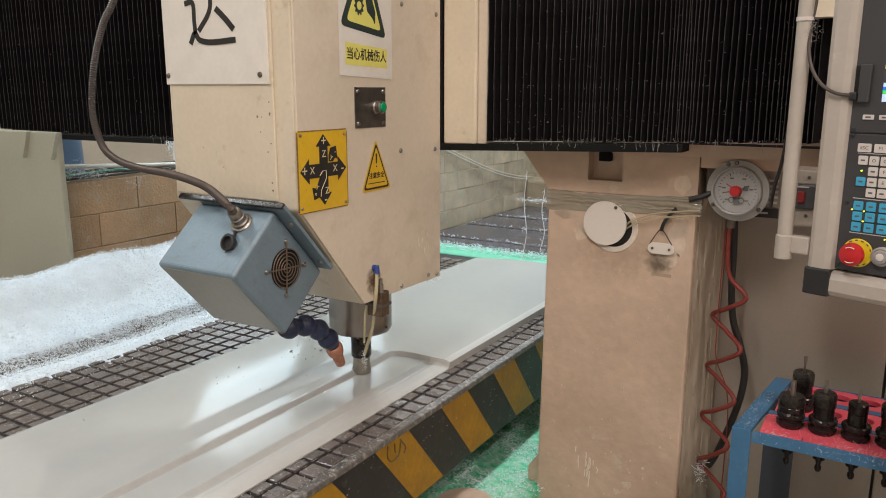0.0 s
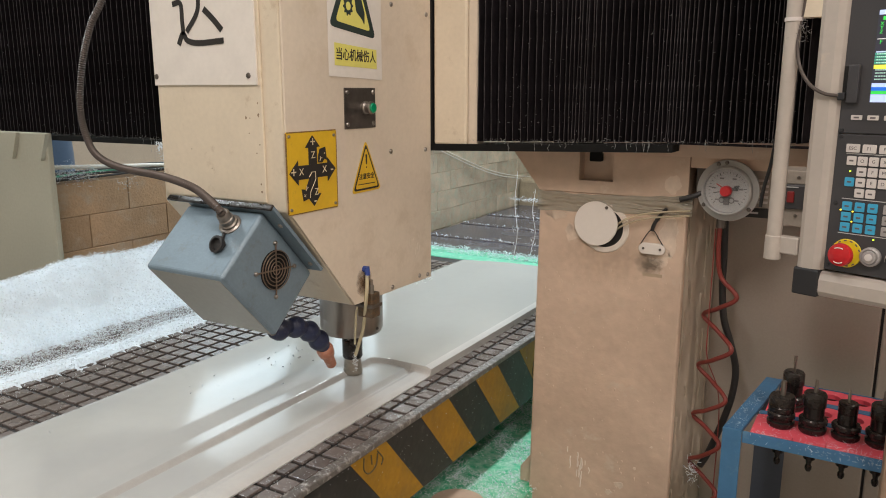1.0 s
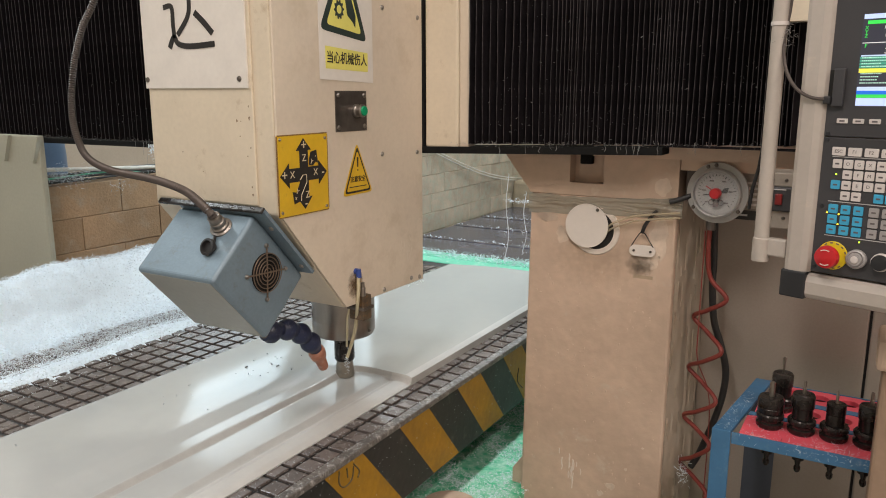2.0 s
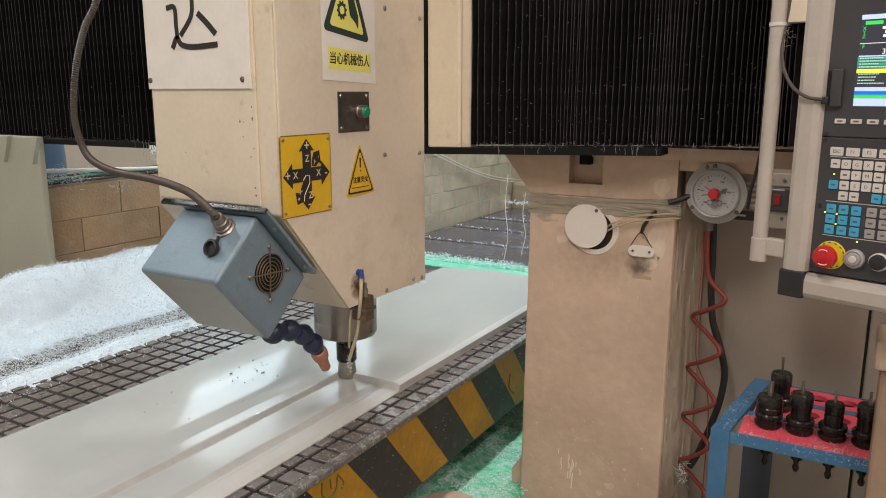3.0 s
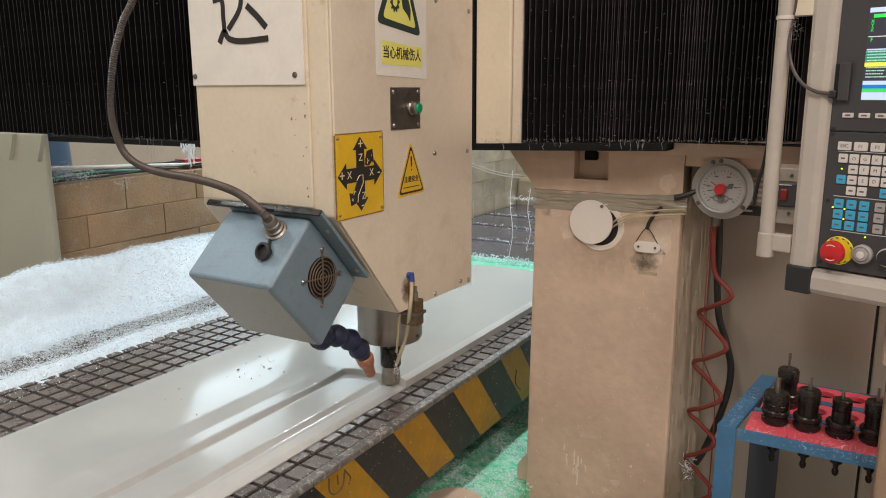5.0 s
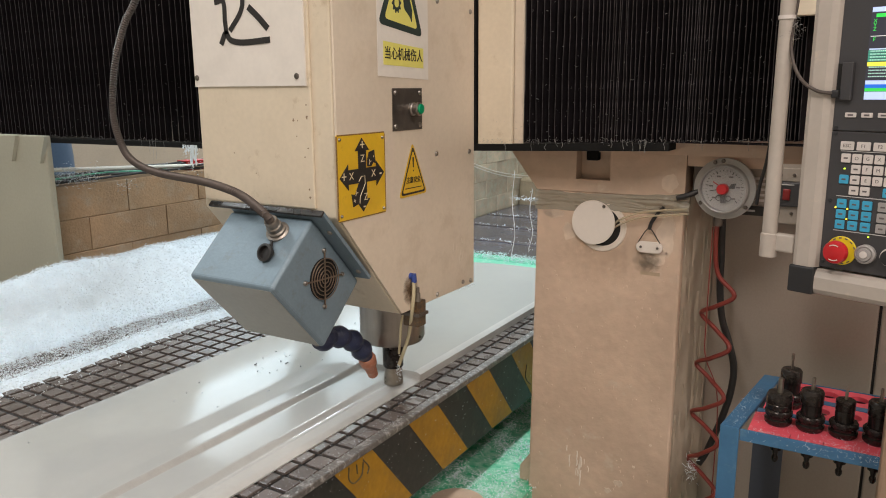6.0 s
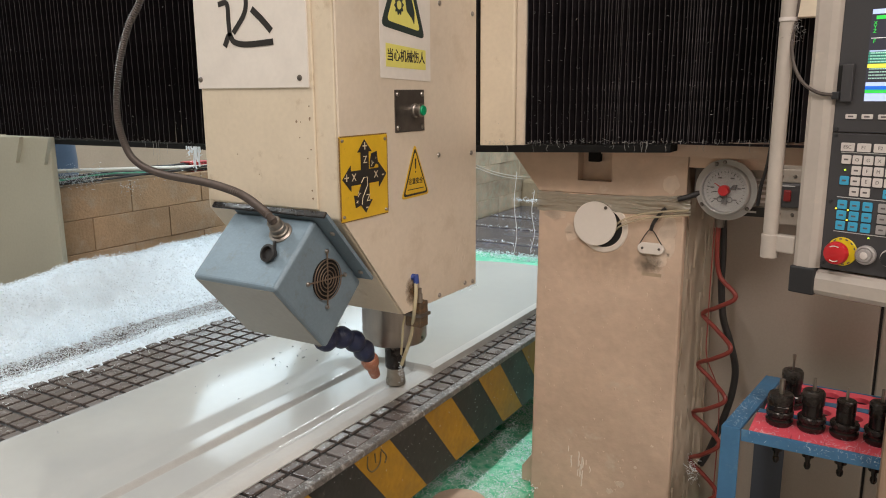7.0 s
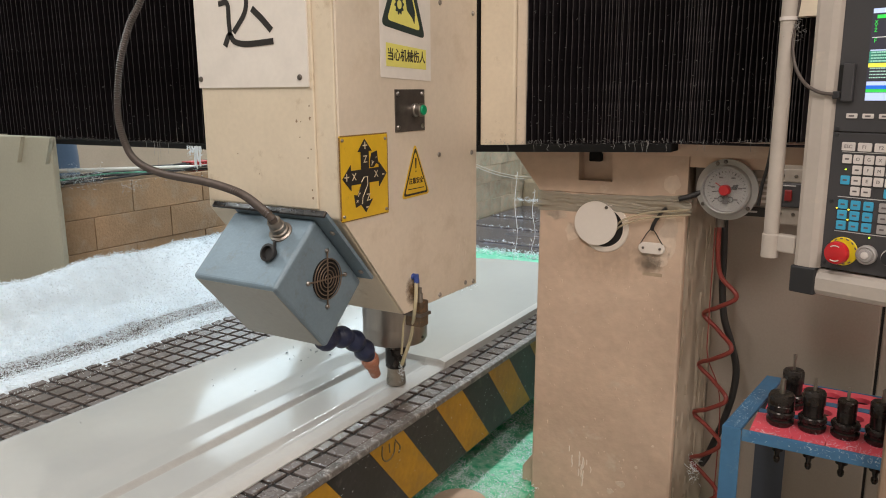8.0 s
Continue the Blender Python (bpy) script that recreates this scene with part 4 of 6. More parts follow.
part("collet_nut", lathe([(0, 0.853), (0.036, 0.853), (0.036, 0.842), (0.026, 0.838), (0.026, 0.832), (0.0275, 0.830), (0.0275, 0.782), (0.025, 0.778), (0, 0.778)], 36, Matrix.Translation((*SP, 0))), TOOLBLACK, head, "black collet nut")
part("cutter", lathe([(0, 0.779), (0.0225, 0.778), (0.0225, 0.772), (0.0235, 0.762), (0.0262, 0.742), (0.0262, 0.7325), (0, 0.7325)], 36, Matrix.Translation((*SP, 0))), CARBIDE, head, "spinning milling cutter")
# air fitting, clear tube and valve bracket
part("push_fitting", lathe([(0, 0), (0.0075, 0), (0.0075, 0.006), (0, 0.006)], 16, on_x(HX1, 1.425, 1.078)), FITBLUE, head, "blue push-in air fitting")
part("elbow", rod((-1.021, 1.425, 1.084), (-1.020, 1.426, 1.064), 0.0065, 14), FITBLUE, head)
part("air_tube", sweep(spline([(-1.020, 1.424, 1.066), (-1.021, 1.424, 1.035), (-1.027, 1.427, 1.0), (-1.055, 1.452, 0.922), (-1.090, 1.474, 0.858), (-1.102, 1.478, 0.832)], 6), 0.0046, 12), TUBEC, head, "yellowed clear air tube")
part("tube_fluff", strands(70, lambda rng: (-1.103 + rng.gauss(0, 0.003), 1.478 + rng.gauss(0, 0.003), 0.815 + rng.gauss(0, 0.014)), (0.003, 0.009), 0.0005, 71), STRAND, head)
vb = part("valve_bracket", box(-1.060, -1.016, 1.436, 1.470, 0.952, 1.014, 0.003), paint("rusty_steel", (0.12, 0.085, 0.055), 0.55, metal=0.4, var=0.3, scale=40, stain=(0.25, 0.13, 0.05), stain_amt=0.5), head, "rusty dark valve bracket")
for z in (0.965, 1.000):
    part("bolt", lathe([(0, 0), (0.009, 0), (0.009, 0.012), (0.007, 0.014), (0, 0.014)], 8, Matrix.Translation((-1.036, 1.470, z)) @ pose(0, 0, 0, -90, 0, 0)), DSTEEL, vb)
part("union", lathe([(0, 0), (0.007, 0), (0.007, 0.02), (0.005, 0.022), (0.005, 0.034), (0, 0.034)], 14, Matrix.Translation((-1.022, 1.442, 1.014))), BRASS, vb)
part("valve_cap", box(-1.064, -1.012, 1.432, 1.474, 0.978, 0.986, 0.001), DSTEEL, vb)
part("return_tube", sweep(spline([(-1.052, 1.440, 1.0), (-1.066, 1.438, 0.960), (-1.075, 1.446, 0.920), (-1.094, 1.466, 0.866)], 5), 0.0030, 8), TUBEC, head)
part("under_hose", sweep(spline([(-1.215, 1.245, 0.978), (-1.195, 1.255, 0.965), (-1.178, 1.268, 0.948)], 6), 0.013, 12), BLKHOSE, head)

# white shavings hanging in strings from the fold next to the head
rwb = random.Random(29)
for k, (dx, n) in enumerate(((-0.052, 0.012), (-0.040, 0.030), (-0.028, 0.022), (-0.018, 0.062), (-0.012, 0.075), (-0.004, 0.050), (0.003, 0.066), (0.010, 0.030))):
    x = WEB_X + dx
    pts = [Vector((x + rwb.uniform(-0.004, 0.004), 1.733, 1.326 - n * q)) for q in (0, 0.25, 0.5, 0.75, 1)]
    part("hanging_string", sweep(spline(pts, 4), [0.0018 + 0.0012 * abs(math.sin(3.1 * j + k)) for j in range(17)], 6), STRAND, head, "string of white shavings")
part("string_fluff", strands(60, lambda rng: (WEB_X - 0.012 + rng.gauss(0, 0.018), 1.732, 1.322 - abs(rng.gauss(0, 0.022))), (0.004, 0.012), 0.0007, 61), STRAND, head)

# ---- the moving table ----
TZ = 0.72
TX0, TX1, TY0, TY1 = -2.64, -0.944, -0.75, 2.92
table = thing("machine_table", (-1.8, 1.1, 0.5), "steel machining table with a grooved grid top and hazard stripes", "machine table")
part("table_body", box(TX0, TX1 - 0.004, TY0, TY1, 0.508, TZ - 0.012, 0.003), STRIPE_K, table)
part("groove_board", box(TX0 + 0.002, -0.968, TY0 + 0.002, TY1 - 0.002, TZ - 0.012, TZ - 0.006), GROOVE, table)
part("side_rail", box(-0.968, TX1 + 0.001, TY0, TY1, TZ - 0.014, TZ + 0.002, 0.003), RAILM, table, "scuffed grey edge rail covered in dust")
part("end_lip", box(TX0, TX1, TY1, TY1 + 0.10, 0.66, TZ - 0.002, 0.004), GREENEDGE, table, "green painted end lip")
part("end_gap", box(TX0, TX1, TY1 + 0.101, TY1 + 0.113, 0.62, TZ - 0.006), GROOVE, table)
part("end_tray", box(TX0, TX1, TY1 + 0.114, TY1 + 0.21, 0.60, TZ - 0.004, 0.004), GREENEDGE, table, "end tray covered in shavings")
# slanted hazard stripes on the side
SLANT, STEP, y = 0.160, 0.2865, 1.359 - 0.2865 * 7
k = 0
while y + SLANT + 0.17 < TY1:
    w = 0.135
    pts = [(y, 0.7045), (y + w, 0.7045), (y + w + SLANT, 0.512), (y + SLANT, 0.512)]
    part("stripe", prism(pts, 0.0012, on_x(TX1 - 0.0045, 0, 0)), STRIPE_Y, table, "yellow hazard stripe" if k == 0 else "")
    y += STEP
    k += 1
# a pen scrawl on the stripes
PEN = paint("faded_marker_ink", (0.09, 0.07, 0.04), 0.6, var=0.4, scale=60)
for scr in ([(1.121, 0.70), (1.120, 0.672), (1.138, 0.655), (1.165, 0.662), (1.172, 0.69)], [(1.148, 0.695), (1.150, 0.672)], [(1.172, 0.695), (1.192, 0.67), (1.186, 0.655)]):
    part("pen_mark", sweep(spline([(TX1 - 0.0022, a, b) for a, b in scr], 5), 0.0017, 5), PEN, table)
part("pen_mark", sweep(spline([(TX1 - 0.0022, a, b) for a, b in ((2.044, 0.634), (2.037, 0.593), (2.076, 0.556))], 5), 0.0015, 5), PEN, table)

# ---- the plastic sheet being milled ----
sheet = thing("plastic_sheet", (-1.36, 1.1, TZ), "white glossy plastic sheet, partly milled along its edge", "plastic sheet")
SX0, SX1, RIM, SY0, SY1 = -1.672, -1.048, 1.572, -0.65, 2.86
ST = 0.745


def ease(a, b, v):
    v = min(1, max(0, (v - a) / (b - a)))
    return v * v * (3 - 2 * v)


def bulge(x):
    """How far the strip beside the cut sinks below the flat sheet: a soft crease, a gentle fall, then level again; its
    slopes place the window's reflection.
    """
    knots = ((-1.352, 0.0), (-1.330, 0.085), (-1.290, 0.08), (-1.278, 0.0))
    fall = 0.0
    for (x0, s0), (x1, s1) in zip(knots, knots[1:]):
        u = min(1, max(0, (x - x0) / (x1 - x0)))
        fall += (x1 - x0) * (s0 * u + (s1 - s0) * u * u / 2)
    return fall


def sheet_top(x, y):
    """Top of the sheet: a wide milled step with a rounded corner, a lower step and a thin lip at the edge."""
    dx, dy, rad = x + 1.246, (RIM - y) * 2.6, 0.075
    if dx < rad and dy < rad:
        d = rad - math.hypot(rad - dx, rad - dy)
    else:
        d = min(dx, dy)
    z = ST - 0.0145 * ease(0.0, 0.019, d)
    inner = ease(0.0, 0.010, RIM - 0.006 - y)
    z -= 0.0062 * ease(-1.136, -1.112, x) * inner * (1 - 0.65 * ease(-1.109, -1.093, x))
    u = max(0.0, -1.36 - x)   # the far side is curved down to slant the window's reflection
    z -= 0.06 * (u * u / 0.32 if u < 0.16 else u - 0.08)
    z -= bulge(x) * ease(0.0, 0.16, RIM - 0.006 - y) * (1 - ease(-1.246, -1.230, x))
    if x > SX1 - 0.020:   # the outer edge is rounded off
        z -= 0.005 * ((x - SX1 + 0.020) / 0.020) ** 1.6
    return z


xs = [SX0, SX0 + 0.003] + [-1.66 + 0.015 * k for k in range(20)] + [-1.360 + 0.003 * k for k in range(38)] + [-1.246 + 0.002 * k for k in range(100)]
ys2 = [SY0 + 0.2 * k for k in range(10)] + [RIM - 0.15, RIM - 0.12, RIM - 0.10] + [RIM - 0.08 + 0.002 * k for k in range(46)] + [1.75, 2.1, 2.5, SY1]
sh = bmesh.new()
gridv = [[sh.verts.new((x, y, sheet_top(x, y) - (0.002 if x == SX0 else 0))) for y in ys2] for x in xs]
nx2, ny2 = len(xs), len(ys2)
for i in range(nx2 - 1):
    for j in range(ny2 - 1):
        sh.faces.new((gridv[i][j], gridv[i + 1][j], gridv[i + 1][j + 1], gridv[i][j + 1])).smooth = True
rim_loop = [gridv[i][0] for i in range(nx2)] + [gridv[-1][j] for j in range(1, ny2)] + [gridv[i][-1] for i in range(nx2 - 2, -1, -1)] + [gridv[0][j] for j in range(ny2 - 2, 0, -1)]
foot_loop = [sh.verts.new((v.co.x, v.co.y, TZ)) for v in rim_loop]
for k in range(len(rim_loop)):
    k2 = (k + 1) % len(rim_loop)
    sh.faces.new((rim_loop[k], rim_loop[k2], foot_loop[k2], foot_loop[k]))
sh.faces.new(foot_loop)
sh.normal_update()
for f in sh.faces:
    c = f.calc_center_median()
    if c.z > TZ + 0.002 and c.x > (-1.112 if c.y < RIM else -1.070):
        f.material_index = 2
        continue
    if f.calc_center_median().z > TZ + 0.003 and (abs(f.normal.z) < 0.9975 and -1.245 < f.calc_center_median().x < -1.08 or abs(f.normal.y) > 0.03):
        f.material_index = 1
sheet_me = part("sheet", sh, SHEET, sheet).data
sheet_me.materials.append(MILLED)
sheet_me.materials.append(LIP)

# flakes lying on the sheet


def on_sheet(rng):
    x, y = (rng.gauss(-1.45, 0.05), rng.gauss(1.42, 0.09)) if rng.random() < 0.6 else (rng.uniform(-1.62, -1.27), rng.uniform(0.7, 2.3))
    return (x, y, sheet_top(x, y) + 0.001)


flakes = thing("sheet_flakes", (-1.45, 1.4, ST), "few small plastic flakes lying on the sheet, grey for their shade", "shavings")
flakes["kind"] = "stuff"
# the flakes' grey stands for the shading on pale plastic
tagged(part("flakes", strands(34, on_sheet, (0.004, 0.010), 0.0014, 81), paint("shaded_plastic_flake", (0.36, 0.39, 0.42), 0.5), flakes), kind="stuff")

# ---- shavings on the table ----
def mound(x, y):
    """Height of the heap of shavings above the table top."""
    d = -1.93 - x + 0.035 * noise.noise(Vector((y * 2.2, 0.0, 7.0)))
    h = 0.019 * math.exp(-((d - 0.085) / 0.045) ** 2) - 0.004
    h += 0.185 / (1 + math.exp(-(d - 0.43) / 0.050))
    h -= 0.05 * max(0, d - 0.58) / 0.12
    f = 0.25 + min(1, h / 0.06)
    h += f * (0.016 * noise.noise(Vector((x * 7, y * 5, 1.0))) + 0.007 * noise.noise(Vector((x * 26, y * 20, 2.0))) + 0.005 * noise.noise(Vector((x * 80, y * 75, 3.0))))
    h += 0.030 * noise.noise(Vector((x * 2.5, y * 2.1, 9.0))) * min(1, max(0, d - 0.25) / 0.2)
    return h - 0.0005


heap = thing("shavings_heap", (-2.3, 1.1, TZ), "heap of fluffy white plastic shavings on the table", "shavings")
heap["kind"] = "stuff"
hb = bmesh.new()
vg = []
x_steps, y_steps = 70, 230
for i in range(x_steps + 1):
    x = -1.90 - (0.735 * i / x_steps)
    col_v = []
    for j in range(y_steps + 1):
        y = 0.25 + 2.6 * j / y_steps
        h = mound(x, y)
        if i == x_steps or j in (0, y_steps):
            h = -0.001
        elif h < 0.0006:
            h = -0.008
        col_v.append(hb.verts.new((x, y, TZ - 0.003 + h)))
    vg.append(col_v)
for i in range(x_steps):
    for j in range(y_steps):
        hb.faces.new((vg[i][j], vg[i + 1][j], vg[i + 1][j + 1], vg[i][j + 1])).smooth = True
tagged(part("heap", hb, CHIP, heap), kind="stuff")


def on_heap(rng):
    x, y = rng.uniform(-2.62, -1.86), rng.uniform(0.55, 2.8)
    h = mound(x, y)
    if h < 0.001 and rng.random() > (0.75 if x < -2.04 else 0.08):
        return None
    return (x, y, TZ + max(h, 0) + rng.uniform(-0.002, 0.006))


tagged(part("curls", strands(70000, on_heap, (0.003, 0.011), 0.0006, 3), STRAND, heap), kind="stuff")


def on_band(rng):
    x, y = rng.gauss(-2.17, 0.075), rng.uniform(0.55, 2.8)
    if noise.noise(Vector((x * 14, y * 9, 3.0))) < rng.uniform(-0.65, 0.10):
        return None
    return (x, y, TZ + max(mound(x, y), 0) + rng.uniform(0, 0.004))


tagged(part("thin_curls", strands(30000, on_band, (0.002, 0.007), 0.0007, 77), STRAND, heap), kind="stuff")


def on_tiles(rng):
    if rng.random() < 0.5:
        return (rng.uniform(-1.06, -0.945), rng.uniform(0.7, 2.8), TZ + 0.003)
    if rng.random() < 0.5:
        return (rng.uniform(-0.968, -0.944), rng.uniform(0.7, 2.8), TZ + 0.004)
    if rng.random() < 0.35:
        return (TX1 + 0.0015, rng.uniform(0.7, 2.6), rng.uniform(0.53, 0.71))
    return (rng.uniform(-1.95, -1.66), rng.uniform(0.7, 2.8), TZ + 0.003)


loose = thing("loose_shavings", (-1.2, 1.1, TZ), "loose white slivers scattered over the table edge", "shavings")
loose["kind"] = "stuff"
tagged(part("slivers", strands(2600, on_tiles, (0.0012, 0.005), 0.00026, 8), STRAND, loose), kind="stuff")


def on_tray(rng):
    return (rng.uniform(-2.4, -1.1), TY1 + rng.uniform(0.10, 0.21), TZ + rng.uniform(-0.006, 0.012))


tray_chips = thing("tray_shavings", (-1.7, TY1 + 0.16, TZ), "white slivers lying in the table's end tray", "shavings")
tray_chips["kind"] = "stuff"
tagged(part("slivers", strands(1700, on_tray, (0.006, 0.022), 0.0011, 9), STRAND, tray_chips), kind="stuff")


def on_floor(rng):
    x, y = rng.uniform(-1.43, -0.34), rng.uniform(1.46, 2.9)
    if -0.79 < x < -0.385 and y < 1.96 or x > -0.385 and not 1.885 < y < 1.985:
        return None
    c = noise.noise(Vector((x * 6, y * 6, 5.0))) + 0.6 * noise.noise(Vector((x * 19, y * 19, 5.0)))
    if c < rng.uniform(-0.35, 0.25):
        return None
    return (x, y, 0.38 + rng.uniform(0.001, 0.008) + max(0, c) * rng.uniform(0, 0.03))


floor_chips = thing("platform_shavings", (-0.9, 2.3, 0.38), "white slivers strewn over the green platform", "shavings")
floor_chips["kind"] = "stuff"
tagged(part("slivers", strands(62000, on_floor, (0.003, 0.011), 0.0007, 10), STRAND, floor_chips), kind="stuff")

# machine bed and way cover under and behind the table
bed = thing("machine_bed", (-1.85, 2.4, 0), "dark machine bed under the table", "machine bed")
part("bed", box(-2.4, -1.45, -1.2, 3.1, 0, 0.40, 0.01), STRIPE_K, bed)
part("rear_bed", box(-2.85, -1.1, 3.1, 6.9, 0, 0.453, 0.01), STRIPE_K, bed)
part("slide", box(-2.3, -1.55, -0.6, 2.9, 0.40, 0.507), DARK, bed)
way = thing("way_cover", (-2.0, 4.9, 0.4), "blue-grey steel telescopic way cover with shavings on its seams", "way cover")
ys = [3.18, 3.95, 4.62, 5.15, 5.6, 6.9]
for k, (a, b) in enumerate(zip(ys, ys[1:])):
    z = 0.455 + 0.003 * k
    part("cover_plate", box(-2.9, -1.0, a, b + 0.04, z, z + 0.0029, 0.0), COVER, way)


def on_seams(rng):
    k = rng.randrange(1, 5)
    if noise.noise(Vector((rng.uniform(0, 9), k, 2))) < -0.2:
        return None
    return (rng.uniform(-2.9, -1.2), ys[k] + rng.gauss(0, 0.006), 0.468 + 0.003 * k)


seam_chips = thing("seam_shavings", (-2.0, 4.9, 0.5), "white slivers lying along the way cover's seams", "shavings")
seam_chips["kind"] = "stuff"
tagged(part("slivers", strands(700, on_seams, (0.006, 0.022), 0.0018, 12), STRAND, seam_chips), kind="stuff")

# ---- electrical cabinet and small parts right of the column ----
cab = thing("electrical_cabinet", (0.3, 2.3, 0), "grey-brown painted steel electrical cabinet with two doors", "cabinet")
part("body", box(-0.378, 1.05, 2.012, 2.6, 0.04, 1.32, 0.006), CABINET, cab)
part("plinth", box(-0.36, 1.03, 2.03, 2.58, 0, 0.04), DARK, cab)
part("door", box(-0.376, 0.0065, 1.994, 2.012, 0.06, 1.31, 0.004), CABINET, cab)
part("door", box(0.0125, 0.40, 1.994, 2.012, 0.06, 1.31, 0.004), CABINET, cab)
part("door", box(0.412, 1.04, 1.994, 2.012, 0.06, 1.31, 0.004), CABINET, cab)
part("side_strip", box(-0.415, -0.3762, 1.9945, 2.09, 0.462, 1.31), CABINET, cab)
part("door_seam", box(0.0065, 0.0125, 1.999, 2.012, 0.06, 1.31), GAP_SHADE, cab)

# added panel closes the view past the column, placed to fit the camera
GAP_PANEL_Y = 2.16
duct = thing("gap_panel", (-0.5, 2.35, 0.38), "grey-brown panel added to fill the gap behind the column", "cable duct")
part("duct", box(-0.62, -0.386, GAP_PANEL_Y, 2.5, 0.38, 1.34, 0.005), CABINET, duct)
DRAW[0] = DRAWN
gb = thing("gauge_bracket", (-0.28, 1.80, 1.335), "dark bracket and conduit plate hanging under the crossbeam", "bracket")
part("hanger", box(-0.372, -0.345, 1.70, 1.80, 1.265, 1.335, 0.003), CONDUIT, gb)
part("hanger", box(-0.325, -0.30, 1.70, 1.80, 1.265, 1.335, 0.003), CREAM_SIDE, gb)
part("back_plate", box(-0.36, -0.02, 1.795, 1.80, 1.205, 1.335), CABINET, gb)

ga = thing("pressure_gauge", (-0.306, 1.675, 1.225), "grey round contact pressure gauge with a red centre knob", "pressure gauge")
GC = on_y(-0.3005, 1.690, 1.289) @ pose(0, 0, 0, 0, -7, 0)
rim = part("case", lathe([(0, -0.01), (0.054, -0.01), (0.054, 0.004), (0.0645, 0.005), (0.065, 0.008), (0.0645, 0.011), (0.053, 0.013), (0.052, 0.022), (0.049, 0.024), (0.047, 0.023), (0.047, 0.009), (0, 0.009)], 64, GC), GAUGERIM, ga)
dial = part("dial", lathe([(0, 0.0095), (0.0465, 0.0095), (0.0465, 0.011), (0, 0.011)], 48, GC), DIAL, ga, "white gauge dial with scale ticks")
for k in range(26):
    a = radians(225 - 270 * k / 25)
    r0 = 0.034 if k % 5 == 0 else 0.0365
    bm = box(r0, 0.040, -0.0005 if k % 5 else -0.0008, 0.0005 if k % 5 else 0.0008, 0.0112, 0.0118, 0, GC @ pose(0, 0, 0, 0, 0, math.degrees(a)))
    part("tick", bm, INK, dial)
for k in (0, 5, 10, 15, 20, 25):
    a = radians(225 - 270 * k / 25)
    part("numeral_bar", box(-0.0042, 0.0042, -0.0016, 0.0016, 0.0112, 0.0118, 0, GC @ Matrix.Translation((0.0285 * math.cos(a), 0.0285 * math.sin(a), 0))), KEYINK, dial)
part("needle", box(-0.004, 0.030, -0.0009, 0.0009, 0.0125, 0.0135, 0, GC @ pose(0, 0, 0, 0, 0, 192)), INK, ga)
for a in (150, 25):
    part("needle", box(0, 0.027, -0.0011, 0.0011, 0.0125, 0.0135, 0, GC @ pose(0, 0, 0, 0, 0, a)), INK if a == 25 else RED, ga)
part("counterweight", prism(round_poly([(0.010, 0.001), (0.022, 0.001), (0.024, 0.013), (0.014, 0.011)], 0.002), 0.001, GC @ Matrix.Translation((0, 0, 0.0125))), INK, ga)
part("knob", lathe([(0, 0.0115), (0.0105, 0.0115), (0.0115, 0.016), (0.0115, 0.027), (0.010, 0.030), (0, 0.031)], 28, GC), RED, ga, "red plastic setting knob")
part("lock", box(-0.0055, 0.0055, -0.030, -0.008, 0.0125, 0.017, 0.001, GC), KEYINK, ga)
for sx2 in (-0.010, 0.010):
    ring = [GC @ Vector((sx2 + 0.0055 * math.cos(2 * math.pi * k / 16), -0.020 + 0.0055 * math.sin(2 * math.pi * k / 16), 0.014)) for k in range(17)]
    part("contact_ring", sweep(ring, 0.0011, 6), KEYINK, ga)
part("glass", lathe([(0, 0.0205), (0.0468, 0.0205), (0.0468, 0.0218), (0, 0.0218)], 40, GC), GLASS, ga).visible_shadow = False
for a in (95, 112, 215, 322):
    screw("screw", GC @ Matrix.Translation((0.0588 * math.cos(radians(a)), 0.0588 * math.sin(radians(a)), 0.0115)), ga, 0.0045, DSTEEL)
part("stem", rod((-0.313, 1.702, 1.245), (-0.314, 1.702, 1.205), 0.010, 14), DSTEEL, ga)
part("cable", sweep(spline([(-0.35, 1.69, 1.283), (-0.372, 1.684, 1.272), (-0.40, 1.680, 1.262)], 5), 0.006, 8), BLKHOSE, ga)

# coiled red air hose: a flattened coil hanging from the gauge
coil_pts = [(-0.318, 1.714, 1.225), (-0.317, 1.716, 1.14), (-0.307, 1.718, 1.090)]
zig = [(-0.269, 1.054), (-0.346, 0.990), (-0.271, 0.933), (-0.350, 0.867), (-0.275, 0.813), (-0.354, 0.744), (-0.281, 0.703), (-0.356, 0.624), (-0.279, 0.580), (-0.355, 0.50), (-0.285, 0.46), (-0.35, 0.38), (-0.30, 0.34)]
for i, (x, z) in enumerate(zig):
    coil_pts.append((x, 1.722 + (0.030 if i % 2 else -0.022), z))
    if i + 1 < len(zig):
        x2, z2 = zig[i + 1]
        coil_pts.append(((x + x2) / 2, 1.722 + (0.012 if i % 2 else -0.012), z * 0.5 + z2 * 0.5))
rh = thing("coiled_hose", (-0.315, 1.71, 1.22), "red coiled rubber air hose hanging from the gauge", "air hose")
part("coil", sweep(spline(coil_pts, 7), 0.0051, 12), REDHOSE, rh)
bh = thing("black_hose", (-0.32, 1.74, 1.22), "black rubber hose hanging behind the red coil", "hose")
